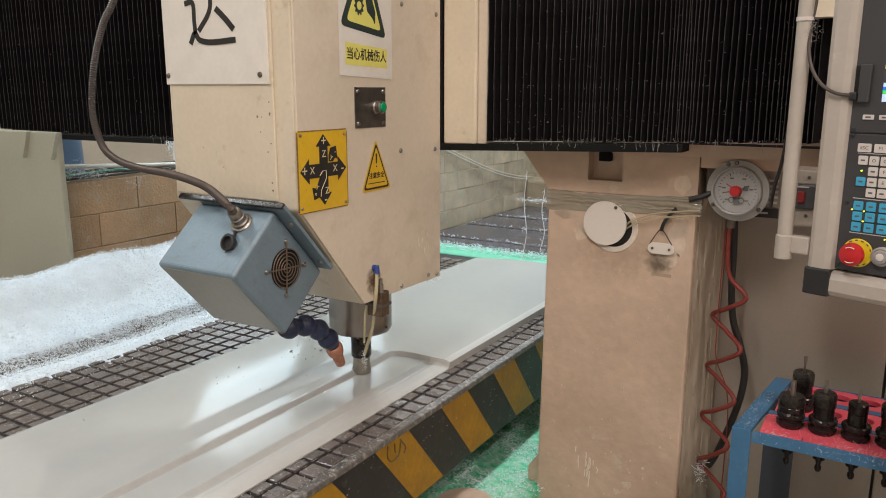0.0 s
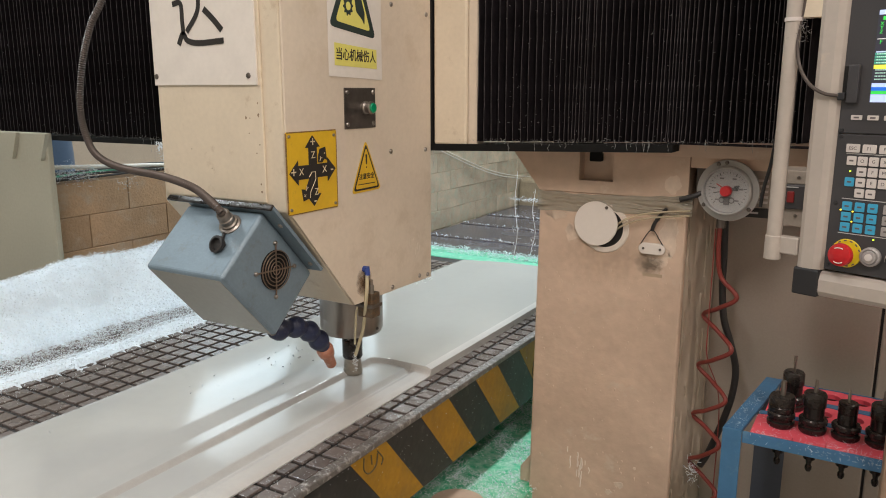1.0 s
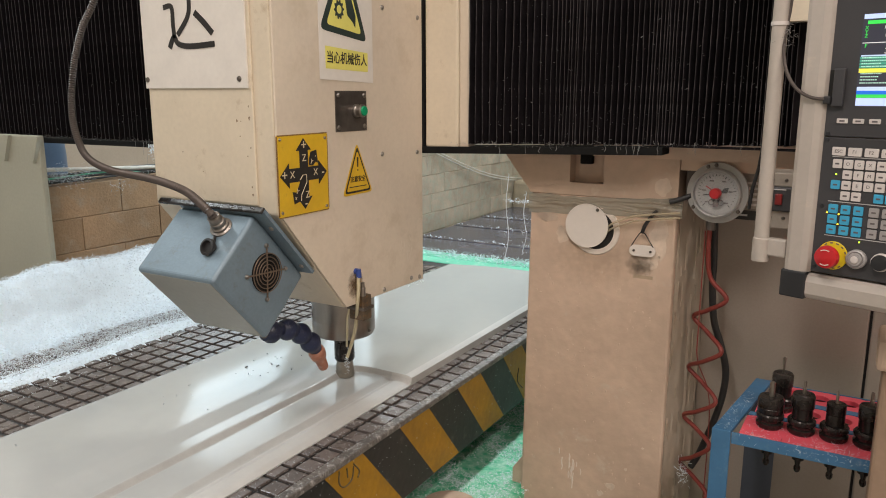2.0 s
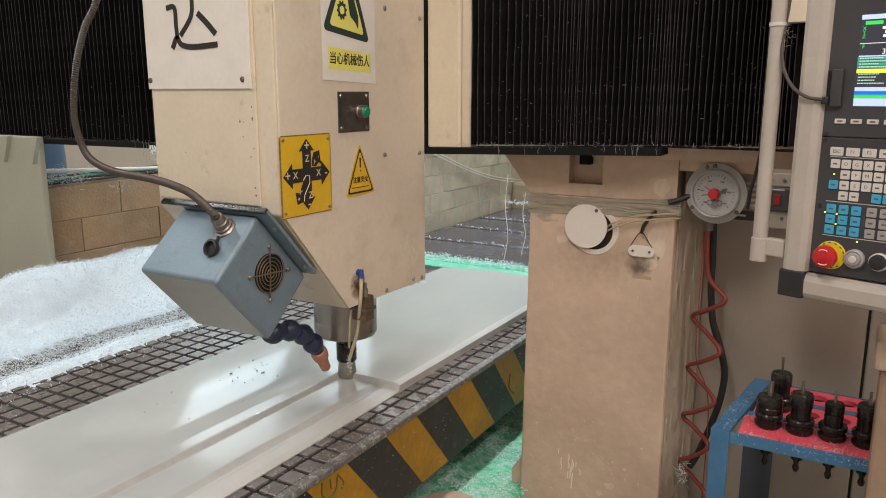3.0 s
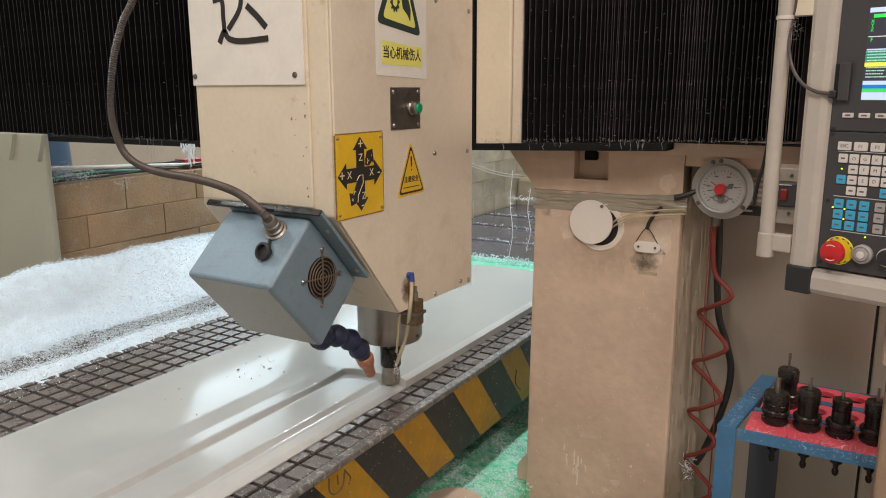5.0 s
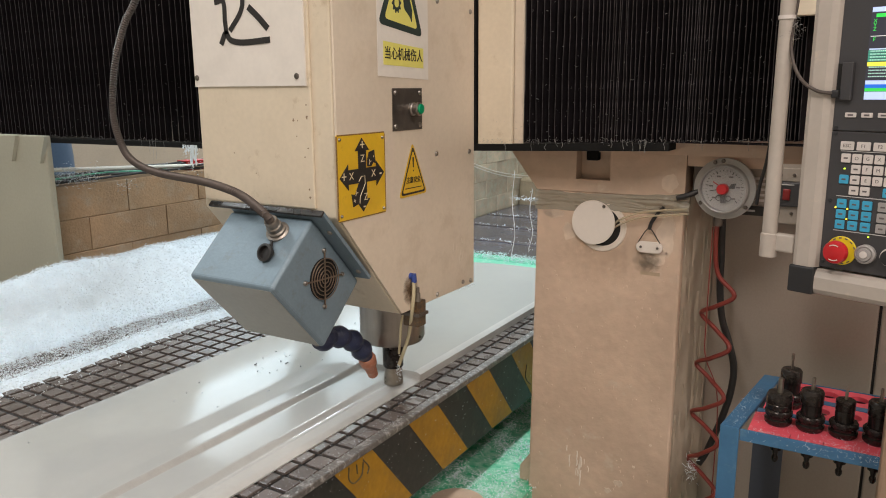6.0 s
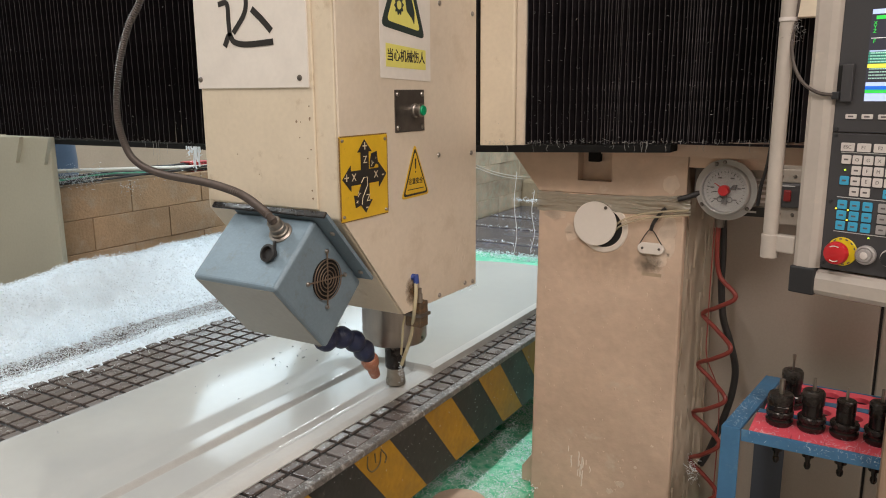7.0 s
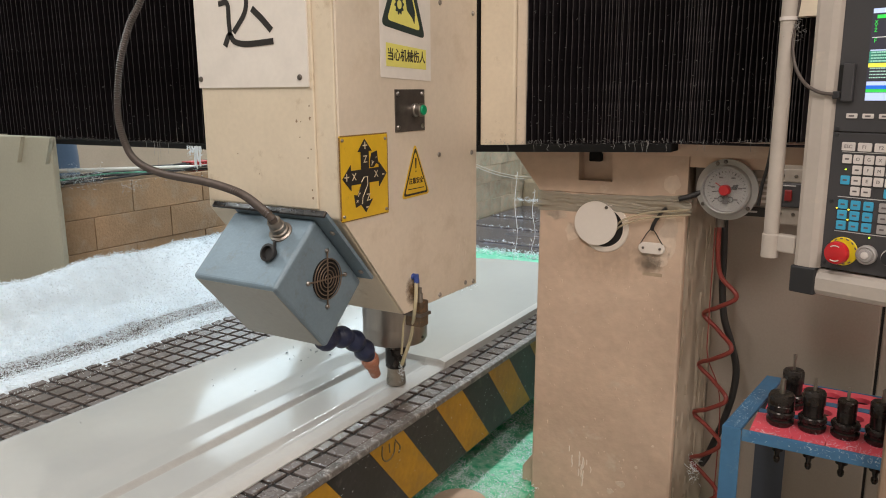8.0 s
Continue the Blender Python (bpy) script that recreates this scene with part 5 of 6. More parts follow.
part("hose", sweep(spline([(-0.312, 1.735, 1.22), (-0.310, 1.745, 1.13), (-0.309, 1.745, 1.069), (-0.300, 1.745, 0.991), (-0.281, 1.745, 0.934), (-0.266, 1.745, 0.875), (-0.268, 1.745, 0.820), (-0.278, 1.745, 0.769), (-0.295, 1.745, 0.709), (-0.313, 1.745, 0.654), (-0.328, 1.745, 0.621)], 8), 0.0078, 12), BLKHOSE, bh)
part("fluff", strands(70, lambda rng: (-0.342 + rng.gauss(0, 0.008), 1.735 + rng.gauss(0, 0.008), 0.605 + rng.gauss(0, 0.014)), (0.006, 0.018), 0.0005, 51), STRAND, bh)
wr = thing("red_wire", (-0.33, 1.72, 0.95), "thin red wire hanging beside the hoses", "wire")
part("wire", sweep(spline([(-0.326, 1.712, 1.20), (-0.328, 1.72, 0.98), (-0.325, 1.72, 0.90), (-0.298, 1.722, 0.83), (-0.29, 1.724, 0.74), (-0.292, 1.724, 0.50), (-0.30, 1.73, GROUND + 0.01)], 6), 0.0014, 6), REDHOSE, wr)

# small switch boxes under the beam
DRAW[0] = Matrix()
sb = thing("switch_box", (-0.175, 1.65, 1.26), "grey terminal box with a red rocker switch", "switch box")
part("case", box(-0.205, -0.10, 1.605, 1.70, 1.270, 1.318, 0.003), PANELFACE, sb)
part("ear", box(-0.205, -0.10, 1.612, 1.70, 1.318, 1.345, 0.002), CABINET, sb)
part("ear", box(-0.205, -0.10, 1.612, 1.70, 1.235, 1.270, 0.002), CABINET, sb)
part("rocker", box(-0.179, -0.166, 1.600, 1.606, 1.283, 1.305, 0.002, pose(0, 0, 0)), paint("dark_red_rocker", (0.20, 0.012, 0.012), 0.35), sb, "red rocker switch")
for x in (-0.186, -0.162):
    for z in (1.331, 1.256):
        screw("screw", on_y(x, 1.612, z), sb, 0.0035, DSTEEL)
part("label_bar", box(-0.186, -0.160, 1.6035, 1.6048, 1.312, 1.314), LINEW, sb)
DRAW[0] = DRAWN
ps = thing("vented_module", (-0.24, 1.71, 1.24), "grey vented power module with a black label", "power module")
part("case", box(-0.305, -0.222, 1.712, 1.79, 1.252, 1.335, 0.003), CABINET, ps)
for k in range(5):
    part("vent", box(-0.247, -0.226, 1.7105, 1.713, 1.262 + 0.0115 * k, 1.267 + 0.0115 * k), KEYW, ps)
part("label", box(-0.305, -0.222, 1.708, 1.712, 1.232, 1.252), INK, ps)
part("label_bar", box(-0.260, -0.242, 1.7072, 1.7082, 1.240, 1.244), LINEW, ps)
DRAW[0] = Matrix()
dc = thing("grey_cable", (-0.2, 1.58, 1.4), "dark cable running down beside the white tube", "cable")
part("cable", sweep(spline([(-0.19, 1.54, 1.75), (-0.192, 1.54, 1.60), (-0.20, 1.56, 1.45), (-0.212, 1.60, 1.36), (-0.222, 1.606, 1.31), (-0.226, 1.608, 1.27)], 6), 0.0034, 8), BLKHOSE, dc)

# ---- control pendant ----
PA = radians(-18.3)
PAN = Matrix.Translation((-0.133, 1.404, 1.156)) @ Matrix.Rotation(PA, 4, "Z") @ ON_Y   # local x along, y up, z out to the operator
pan = thing("control_pendant", (-0.133, 1.404, 1.156), "control pendant with screen, keypad and emergency stop, cream frame", "control panel")
W, H = 0.42, 0.62


def pp(name, bm, material, parent=None, label=""):
    bm.transform(PAN)
    return part(name, bm, material, parent or pan, label)


def frame_bar(length):
    return [(0, -0.02), (0.044, -0.02), (0.044, -0.004), (0.040, 0.002), (0.030, 0.007), (0.010, 0.007), (0.003, 0.003), (0, -0.004)]


bmv = bmesh.new()
prism(frame_bar(1), H - 0.046, Matrix.Translation((0, 0.046, 0)) @ Matrix(((1, 0, 0, 0), (0, 0, 1, 0), (0, 1, 0, 0), (0, 0, 0, 1))), 0, bmv)
pp("frame_upright", bmv, WHITEP, None, "cream aluminium frame profile")
bmv = prism([(b, a) for a, b in frame_bar(1)], W - 0.042, Matrix.Translation((0.042, 0, 0)) @ Matrix(((0, 0, 1, 0), (0, 1, 0, 0), (1, 0, 0, 0), (0, 0, 0, 1))))
pp("frame_rail", bmv, WHITEP)
pp("frame_upright", box(W - 0.044, W, 0.046, H, -0.02, 0.007, 0.004), WHITEP)
pp("corner_block", box(-0.001, 0.042, -0.001, 0.046, -0.02, 0.009, 0.003), PANELDK, None, "dark plastic corner block")
pp("back_box", box(0.004, W - 0.004, 0.004, H, -0.10, -0.02, 0.004), WHITEP)
face = pp("front_plate", box(0.044, W - 0.044, 0.048, 0.272, -0.012, -0.003, 0.001), PANELFACE, None, "charcoal keypad plate")
scr_plate = pp("screen_plate", box(0.044, W - 0.044, 0.2735, H - 0.04, -0.012, -0.003, 0.001), PANELFACE, None, "charcoal screen surround")
for u, v, par in ((0.050, 0.057, face), (0.052, 0.160, face), (0.050, 0.268, face), (0.050, 0.278, scr_plate)):
    pp("screw", lathe([(0, -0.003), (0.0032, -0.003), (0.003, -0.0015), (0, -0.001)], 10, Matrix.Translation((u, v, 0))), PANELDK, par)
# screen with its glowing picture
scr = pp("screen", box(0.086, 0.306, 0.322, 0.461, -0.004, -0.0025), glow("screen_dark", (0.035, 0.035, 0.05), 0.5), scr_plate, "lit control screen with coloured rows")
SC = {"sky": (0.55, 0.68, 0.95), "green": (0.05, 0.75, 0.10), "yellow": (0.85, 0.85, 0.10), "blue": (0.02, 0.16, 0.75), "teal": (0.06, 0.33, 0.24), "white": (0.9, 0.9, 0.9)}


def srow(u0, u1, v0, v1, c, k=0.45, lift=0.0):
    pp("screen_bar", box(u0, u1, v0, v1, -0.0025, -0.0020 + lift), glow("screen_" + c, SC[c], k), scr)


srow(0.087, 0.305, 0.4535, 0.4605, "sky")
srow(0.093, 0.118, 0.4455, 0.4508, "green")
srow(0.088, 0.305, 0.4172, 0.4182, "white")
srow(0.088, 0.305, 0.3975, 0.3995, "sky")
for k in range(4):
    srow(0.087, 0.305, 0.3802 + 0.0044 * k, 0.3838 + 0.0044 * k, "teal")
srow(0.087, 0.305, 0.3730, 0.3792, "yellow")
TEXT = glow("screen_text", (0.45, 0.7, 0.6), 0.5)
for row, (v, n) in enumerate(((0.3946, 0.032), (0.3902, 0.045), (0.3858, 0.028), (0.3814, 0.05), (0.3706, 0.030), (0.3659, 0.024), (0.3612, 0.022), (0.3565, 0.038))):
    u = 0.090
    while u < 0.090 + n:   # a row of small illegible marks
        step = 0.0026 + 0.0011 * math.sin(9 * u * 1000 + row)
        pp("text_bar", box(u, u + step * 0.7, v, v + 0.0017, -0.0022, -0.0017), TEXT, scr)
        u += step
srow(0.087, 0.305, 0.3455, 0.3515, "sky")
srow(0.087, 0.305, 0.3400, 0.3455, "blue", 0.45, 0.0006)
srow(0.087, 0.305, 0.3350, 0.3400, "green")
srow(0.087, 0.305, 0.3225, 0.3345, "sky")
for ch, v in (("X", 0.4400), ("Y", 0.4340), ("Z", 0.4280)):
    pp("screen_letter", letters(ch, 0.0075, Matrix.Translation((0.0925, v, -0.002))), glow("screen_green", SC["green"], 0.45), scr)
pp("screen_letter", letters("F", 0.0085, Matrix.Translation((0.0935, 0.4128, -0.002))), glow("screen_green", SC["green"], 0.45), scr)
pp("screen_number", letters("3500", 0.0115, Matrix.Translation((0.132, 0.4045, -0.002))), glow("screen_white", SC["white"], 0.45), scr)
for v, n in ((0.4400, 0.020), (0.4340, 0.016), (0.4280, 0.018)):
    pp("number_bar", box(0.138 - n, 0.138, v - 0.002, v + 0.002, -0.0025, -0.0019), glow("screen_white", SC["white"], 0.45), scr)
for k in range(8):
    sk = pp("soft_key", prism(rounded(0.0165, 0.0075, 0.0012), 0.0022, Matrix.Translation((0.0705 + 0.0242 * k, 0.2985, -0.003)), 0.0004), KEYW, scr_plate)
    pp("print_bar", box(0.0665 + 0.0242 * k, 0.0745 + 0.0242 * k, 0.2972, 0.2998, -0.001, -0.0004), KEYINK, sk)
# socket with a plugged cable
so = pp("socket", box(0.053, 0.070, 0.321, 0.380, -0.003, 0.005, 0.0015), PANELFACE, None, "charcoal side socket cover")
pp("socket_slot", box(0.0445, 0.0528, 0.338, 0.378, -0.0031, -0.0022), GAP_SHADE, so)
pp("plug", box(0.041, 0.0525, 0.325, 0.337, -0.002, 0.009, 0.002), PANELDK, so)
cab_pts = [PAN @ Vector(p) for p in ((0.044, 0.332, 0.006), (0.022, 0.336, 0.014), (-0.002, 0.351, 0.014), (-0.021, 0.378, 0.010), (-0.030, 0.41, 0.006), (-0.032, 0.44, 0.002), (-0.030, 0.49, -0.006), (-0.03, 0.60, -0.01))]
part("plug_cable", sweep(spline(cab_pts, 7), 0.0028, 10), CONDUIT, pan, "grey plug cable")
# keypad
def key(u, v, w, h, material, text="", bar=True, size=0.007):
    kb = pp("key", prism(rounded(w, h, 0.0016, 4), 0.0025, Matrix.Translation((u, v, -0.003)), 0.0005), material, face)
    if text:
        pp("key_letter", letters(text, size, Matrix.Translation((u, v, -0.0002)), 0.0003), KEYINK, kb)
    elif bar:
        pp("print_bar", box(u - w * 0.22, u + w * 0.22, v - 0.0013, v + 0.0013, -0.0006, -0.0001), KEYINK, kb)


for k, tx in enumerate(("ESC", "F1", "F2", "", "", "", "", "", "", "", "")):
    key(0.0705 + 0.0245 * k, 0.2502, 0.0205, 0.0135, KEYW, tx, True, 0.0075)
rows4 = (("", "O", "G", "X"), (None, "", "F", "M"), ("", "", "E", "D"), (None, "", "", None))
for r in range(4):
    for c in range(12):
        tx = rows4[r][c] if c < 4 else ""
        if tx is None:
            continue
        u, v = 0.0703 + 0.0166 * c, 0.2305 - 0.0170 * r
        blue = (r == 2 and c == 0) or (r == 3 and c in (4, 5))
        key(u, v, 0.0143, 0.0143, KEYB if blue else KEYW, tx, True, 0.0075)
for r in range(3):
    for c in range(3):
        key(0.0708 + 0.0193 * c, 0.1572 - 0.0172 * r, 0.0148, 0.0148, KEYB)
    for c in range(6):
        key(0.1325 + 0.0193 * c, 0.1572 - 0.0172 * r, 0.0148, 0.0148, KEYG)
for v in (0.2415, 0.169, 0.1125):
    pp("divider", box(0.061, W - 0.06, v - 0.0006, v + 0.0006, -0.003, -0.0024), LINEW, face)
LED = glow("green_led", (0.55, 0.9, 0.05), 1.6)
AMB = glow("amber_led", (0.95, 0.75, 0.05), 1.6)
for u, v, mm in ((0.0695, 0.2135, LED), (0.0800, 0.1490, AMB), (0.0800, 0.1325, AMB), (0.0615, 0.150, AMB), (0.1155, 0.1075, LED)):
    pp("indicator", lathe([(0, -0.003), (0.0013, -0.003), (0.0011, -0.001), (0, -0.0005)], 10, Matrix.Translation((u, v, 0))), mm, face, "small lit indicator")
# emergency stop, push button and selector
es = pp("emergency_ring", lathe([(0, -0.003), (0.0235, -0.003), (0.0235, -0.001), (0.0228, -0.0005), (0, -0.0005)], 40, Matrix.Translation((0.0775, 0.080, 0))), paint("yellow_ring_plastic", (0.75, 0.58, 0.02), 0.4, var=0.04), face, "yellow emergency stop ring")
for k in range(12):
    a = radians(20 + k * 26)
    pp("print_bar", box(-0.0022, 0.0022, -0.0010, 0.0010, -0.0005, 0.0, 0, Matrix.Translation((0.0775 + 0.0210 * math.cos(a), 0.080 + 0.0210 * math.sin(a), 0)) @ pose(0, 0, 0, 0, 0, math.degrees(a) - 90)), KEYINK, es)
st = pp("emergency_stop", lathe([(0, -0.0005), (0.012, -0.0005), (0.012, 0.011), (0.0172, 0.012), (0.019, 0.016), (0.019, 0.020), (0.0172, 0.025), (0.009, 0.0275), (0, 0.028)], 44, Matrix.Translation((0.0765, 0.080, 0))), RED, face, "red mushroom emergency stop")
for a0 in (60, 240):
    pts = [PAN @ Vector((0.0765 + 0.0125 * math.cos(radians(a0 + 8 * k)), 0.080 + 0.0125 * math.sin(radians(a0 + 8 * k)), 0.0268)) for k in range(9)]
    part("turn_mark", sweep(pts, 0.0009, 5), PAPER, st)
pb = pp("push_button", lathe([(0, -0.003), (0.0155, -0.003), (0.0155, 0.004), (0.013, 0.006), (0.011, 0.0045), (0.010, 0.008), (0, 0.009)], 32, Matrix.Translation((0.1150, 0.080, 0))), KEYG, face, "pale round push button")
pp("button_cap", lathe([(0, 0.0085), (0.006, 0.0085), (0.0055, 0.010), (0, 0.0105)], 20, Matrix.Translation((0.1150, 0.080, 0))), KEYW, pb)
sl = pp("selector", lathe([(0, -0.003), (0.0145, -0.003), (0.0145, 0.003), (0.0130, 0.004), (0.0125, 0.003), (0, 0.003)], 36, Matrix.Translation((0.1515, 0.0805, 0))), KEYW, face, "black selector with a white ring")
pp("selector_cap", lathe([(0, 0.0025), (0.0122, 0.0025), (0.0118, 0.010), (0, 0.011)], 28, Matrix.Translation((0.1515, 0.0805, 0))), PANELDK, sl)
for k in range(4):
    s2 = pp("selector", lathe([(0, -0.003), (0.0145, -0.003), (0.0145, 0.003), (0.0130, 0.004), (0.0125, 0.003), (0, 0.003)], 28, Matrix.Translation((0.19 + 0.038 * k, 0.0805, 0))), KEYG, face)
    pp("selector_cap", lathe([(0, 0.0025), (0.0122, 0.0025), (0.0118, 0.010), (0, 0.011)], 24, Matrix.Translation((0.19 + 0.038 * k, 0.0805, 0))), PANELDK, s2)
# handle tube beside the frame
hd = pp("handle_tube", lathe([(0, 0), (0.0125, 0), (0.0125, 0.60), (0, 0.60)], 24, Matrix.Translation((-0.0430, 0.062, 0.0)) @ pose(0, 0, 0, -90, 0, 0)), WHITEP, None, "cream round handle tube")
pp("handle_foot", lathe([(0, 0), (0.0145, 0), (0.0145, 0.040), (0.0125, 0.042), (0, 0.042)], 24, Matrix.Translation((-0.0430, 0.052, 0.0)) @ pose(0, 0, 0, -90, 0, 0)), WHITEP)
pp("handle_arm", box(-0.035, 0.001, 0.063, 0.094, -0.014, 0.004, 0.003), WHITEP)
pp("cable_tie", lathe([(0.0126, 0), (0.0142, 0), (0.0142, 0.006), (0.0126, 0.006)], 20, Matrix.Translation((-0.0430, 0.452, 0.0)) @ pose(0, 0, 0, -90, 0, 0)), KEYW, hd)
pp("arm_top", box(0.0, 0.05, H, H + 0.30, -0.07, -0.02, 0.006), WHITEP)
pp("arm_back", box(0.0, 0.05, H + 0.25, H + 0.30, -0.6, -0.02, 0.006), WHITEP)


def on_tie(rng):
    a, b, c = rng.gauss(0, 0.006), rng.gauss(0, 0.010), rng.gauss(0, 0.005)
    return PAN @ Vector((-0.028 + a, 0.435 + b, 0.0 + c))


fz = thing("cable_fluff", PAN @ Vector((-0.028, 0.435, 0.0)), "tuft of grey shavings caught on the cable", "shavings")
part("fluff", strands(60, on_tie, (0.004, 0.012), 0.0004, 20), paint("grey_dust_strands", (0.20, 0.19, 0.18), 0.6), fz)

# pendant post
po = thing("pendant_post", (0.10, 1.50, 0), "beige square steel post below the pendant", "post")
# the post's darker brown holds the shade it stands in
part("post", box(0.033, 0.15, 1.45, 1.55, 0, 1.03, 0.006), paint("shaded_post_brown", (0.30, 0.205, 0.14), 0.5, var=0.1, scale=6), po)
part("cap", box(0.022, 0.16, 1.44, 1.56, 1.03, 1.085, 0.008), BEIGE, po)

# ---- tool rack ----
rack = thing("tool_rack", (0.03, 1.72, 0), "blue steel tool rack with red plastic shelves and round sockets", "tool rack")
RZ = 0.82
RX0, RX1, RY0, RY1 = -0.249, 0.345, 1.535, 1.875
def skewed(bm):
    """Shears the rack's side inward towards the wall to fit the camera's view."""
    for v in bm.verts:
        v.co.x += 0.105 * (v.co.y - RY0)
    return bm


part("front_rail", box(-0.213, RX1, RY0, RY0 + 0.004, RZ - 0.022, RZ + 0.003, 0.001), RACKBLUE, rack)
part("back_rail", box(-0.185, RX1, RY1 - 0.004, RY1, RZ - 0.034, RZ, 0.001), RACKBLUE, rack)
part("side_rail", skewed(box(-0.251, -0.215, RY0 + 0.004, RY1, RZ - 0.003, RZ + 0.004, 0.001)), RACKBLUE, rack)
part("side_rail", skewed(box(-0.251, -0.247, RY0 + 0.004, RY1, RZ - 0.04, RZ - 0.0035, 0.001)), RACKBLUE, rack)
part("front_leg", box(-0.251, -0.214, RY0 - 0.002, RY0 + 0.003, 0, RZ + 0.004, 0.001), RACKBLUE, rack)
part("front_leg_flange", box(-0.251, -0.247, RY0 + 0.0035, RY0 + 0.05, 0, RZ - 0.042, 0.001), RACKBLUE, rack)
part("back_leg", box(-0.228, -0.160, RY1 - 0.010, RY1 - 0.005, 0, RZ - 0.036, 0.001), RACKDK, rack, "dark blue rear leg")
part("back_leg", box(RX1 - 0.05, RX1, RY1 - 0.010, RY1 - 0.005, 0, RZ - 0.036, 0.001), RACKDK, rack)
part("front_leg", box(RX1 - 0.05, RX1, RY0 - 0.002, RY0 + 0.003, 0, RZ - 0.036, 0.001), RACKBLUE, rack)
PITCH, C0 = 0.0595, -0.152
ROWS = ((1.541, 1.652), (1.672, 1.756), (1.780, 1.866))
for a, b in ((1.652, 1.672), (1.756, 1.780)):
    part("cross_bar", box(-0.213 + 0.105 * (b - RY0), RX1, a + 0.001, b - 0.001, RZ - 0.012, RZ + 0.001, 0.001), RACKBLUE, rack)


def holed(x0, y0, x1, y1, z, t, r, bm, cx):
    """A plate cell with a round hole through it."""
    cy = 1.610 if y0 < 1.6 else (y0 + y1) / 2
    n = 24
    lay = []
    for zz in (z, z - t):
        ring, edge = [], []
        for k in range(n):
            a = 2 * math.pi * (k + 0.5) / n
            c, s = math.cos(a), math.sin(a)
            ring.append(bm.verts.new((cx + r * c, cy + r * s, zz)))
            f = min(((x1 - cx) if c > 0 else (cx - x0)) / max(abs(c), 1e-6), ((y1 - cy) if s > 0 else (cy - y0)) / max(abs(s), 1e-6))
            edge.append(bm.verts.new((cx + f * c, cy + f * s, zz)))
        lay.append((ring, edge))
    for k in range(n):
        j = (k + 1) % n
        for ring, edge in lay:
            bm.faces.new((ring[k], ring[j], edge[j], edge[k]))
        bm.faces.new((lay[0][0][k], lay[0][0][j], lay[1][0][j], lay[1][0][k]))
        bm.faces.new((lay[0][1][k], lay[0][1][j], lay[1][1][j], lay[1][1][k]))


for (a, b), c0 in zip(ROWS, (C0, C0 + 0.011, C0 + 0.020)):
    bm = bmesh.new()
    for k in range(8):
        holed(-0.2125 + 0.105 * (b - RY0) if k == 0 else c0 + PITCH * (k - 0.5), a, c0 + PITCH * (k + 0.5), b, RZ, 0.010, 0.0195, bm, c0 + PITCH * k)
    bmesh.ops.remove_doubles(bm, verts=bm.verts, dist=0.00001)
    part("shelf", bm, REDPLATE, rack, "red plastic shelf with round sockets")
    for k in range(8):
        part("socket", lathe([(0.0193, RZ - 0.0105), (0.0193, RZ - 0.030), (0, RZ - 0.030)], 20, Matrix.Translation((c0 + PITCH * k, 1.610 if a < 1.6 else (a + b) / 2, 0))), HOLEM, rack)


def holder(x, y, body, bits, label):
    th = thing("tool_holder", (x, y, RZ), label, "tool holder", "tool holders in the rack")
    M = Matrix.Translation((x, y, RZ))
    part("flange", lathe([(0, 0.0), (0.0225, 0.0), (0.0260, 0.004), (0.0268, 0.012), (0.0230, 0.015), (0.0230, 0.019), (0.0268, 0.022), (0.0268, 0.029), (0.024, 0.032), (0, 0.032)], 32, M), TOOLBLACK, th)
    part("chuck", lathe(body, 32, M), TOOLBLACK, th)
    top = body[-1][1]
    part("cutter", lathe([(0, top - 0.004)] + [(r, top + h) for r, h in bits] + [(0, top + bits[-1][1])], 12, M), CARBIDE, th, "steel cutter shank")
    part("taper", lathe([(0, 0), (0.0175, 0), (0.0115, -0.058), (0.0065, -0.060), (0.0045, -0.071), (0.0065, -0.075), (0.0065, -0.081), (0.004, -0.086), (0, -0.086)], 20, M), TOOLBLACK, th)
    return th


fat = [(0, 0.028), (0.0225, 0.029), (0.0225, 0.032), (0.0250, 0.034), (0.0256, 0.044), (0.0243, 0.0455), (0.0256, 0.047), (0.0256, 0.060), (0.0225, 0.067), (0, 0.067)]
slim = [(0, 0.030), (0.0195, 0.031), (0.0195, 0.055), (0.0215, 0.057), (0.0215, 0.081), (0.019, 0.085), (0, 0.085)]
thin_body = [(0, 0.030), (0.0175, 0.031), (0.0175, 0.052), (0.0165, 0.054), (0.0180, 0.056), (0.0180, 0.075), (0.016, 0.077), (0, 0.077)]
LBL = "black steel tool holder with a cutter, standing in the red shelf"
y1 = 1.610
holder(C0, y1, fat, [(0.0055, 0), (0.0055, 0.030), (0.004, 0.031)], "thick black steel tool holder with a pale round shank")
holder(C0 + PITCH, y1, slim, [(0.004, 0), (0.004, 0.012), (0.003, 0.013), (0.003, 0.026)], LBL)
holder(C0 + 2 * PITCH, y1, thin_body, [(0.003, 0), (0.003, 0.016), (0.002, 0.018), (0.002, 0.026)], "slim black steel tool holder with a thin drill")
holder(C0 + 3 * PITCH, y1, slim, [(0.004, 0), (0.004, 0.012), (0.003, 0.013), (0.003, 0.026)], LBL)
holder(C0 + 0.009, 1.714, slim, [(0.0025, 0), (0.0025, 0.022), (0.0035, 0.023), (0.0035, 0.034)], LBL)


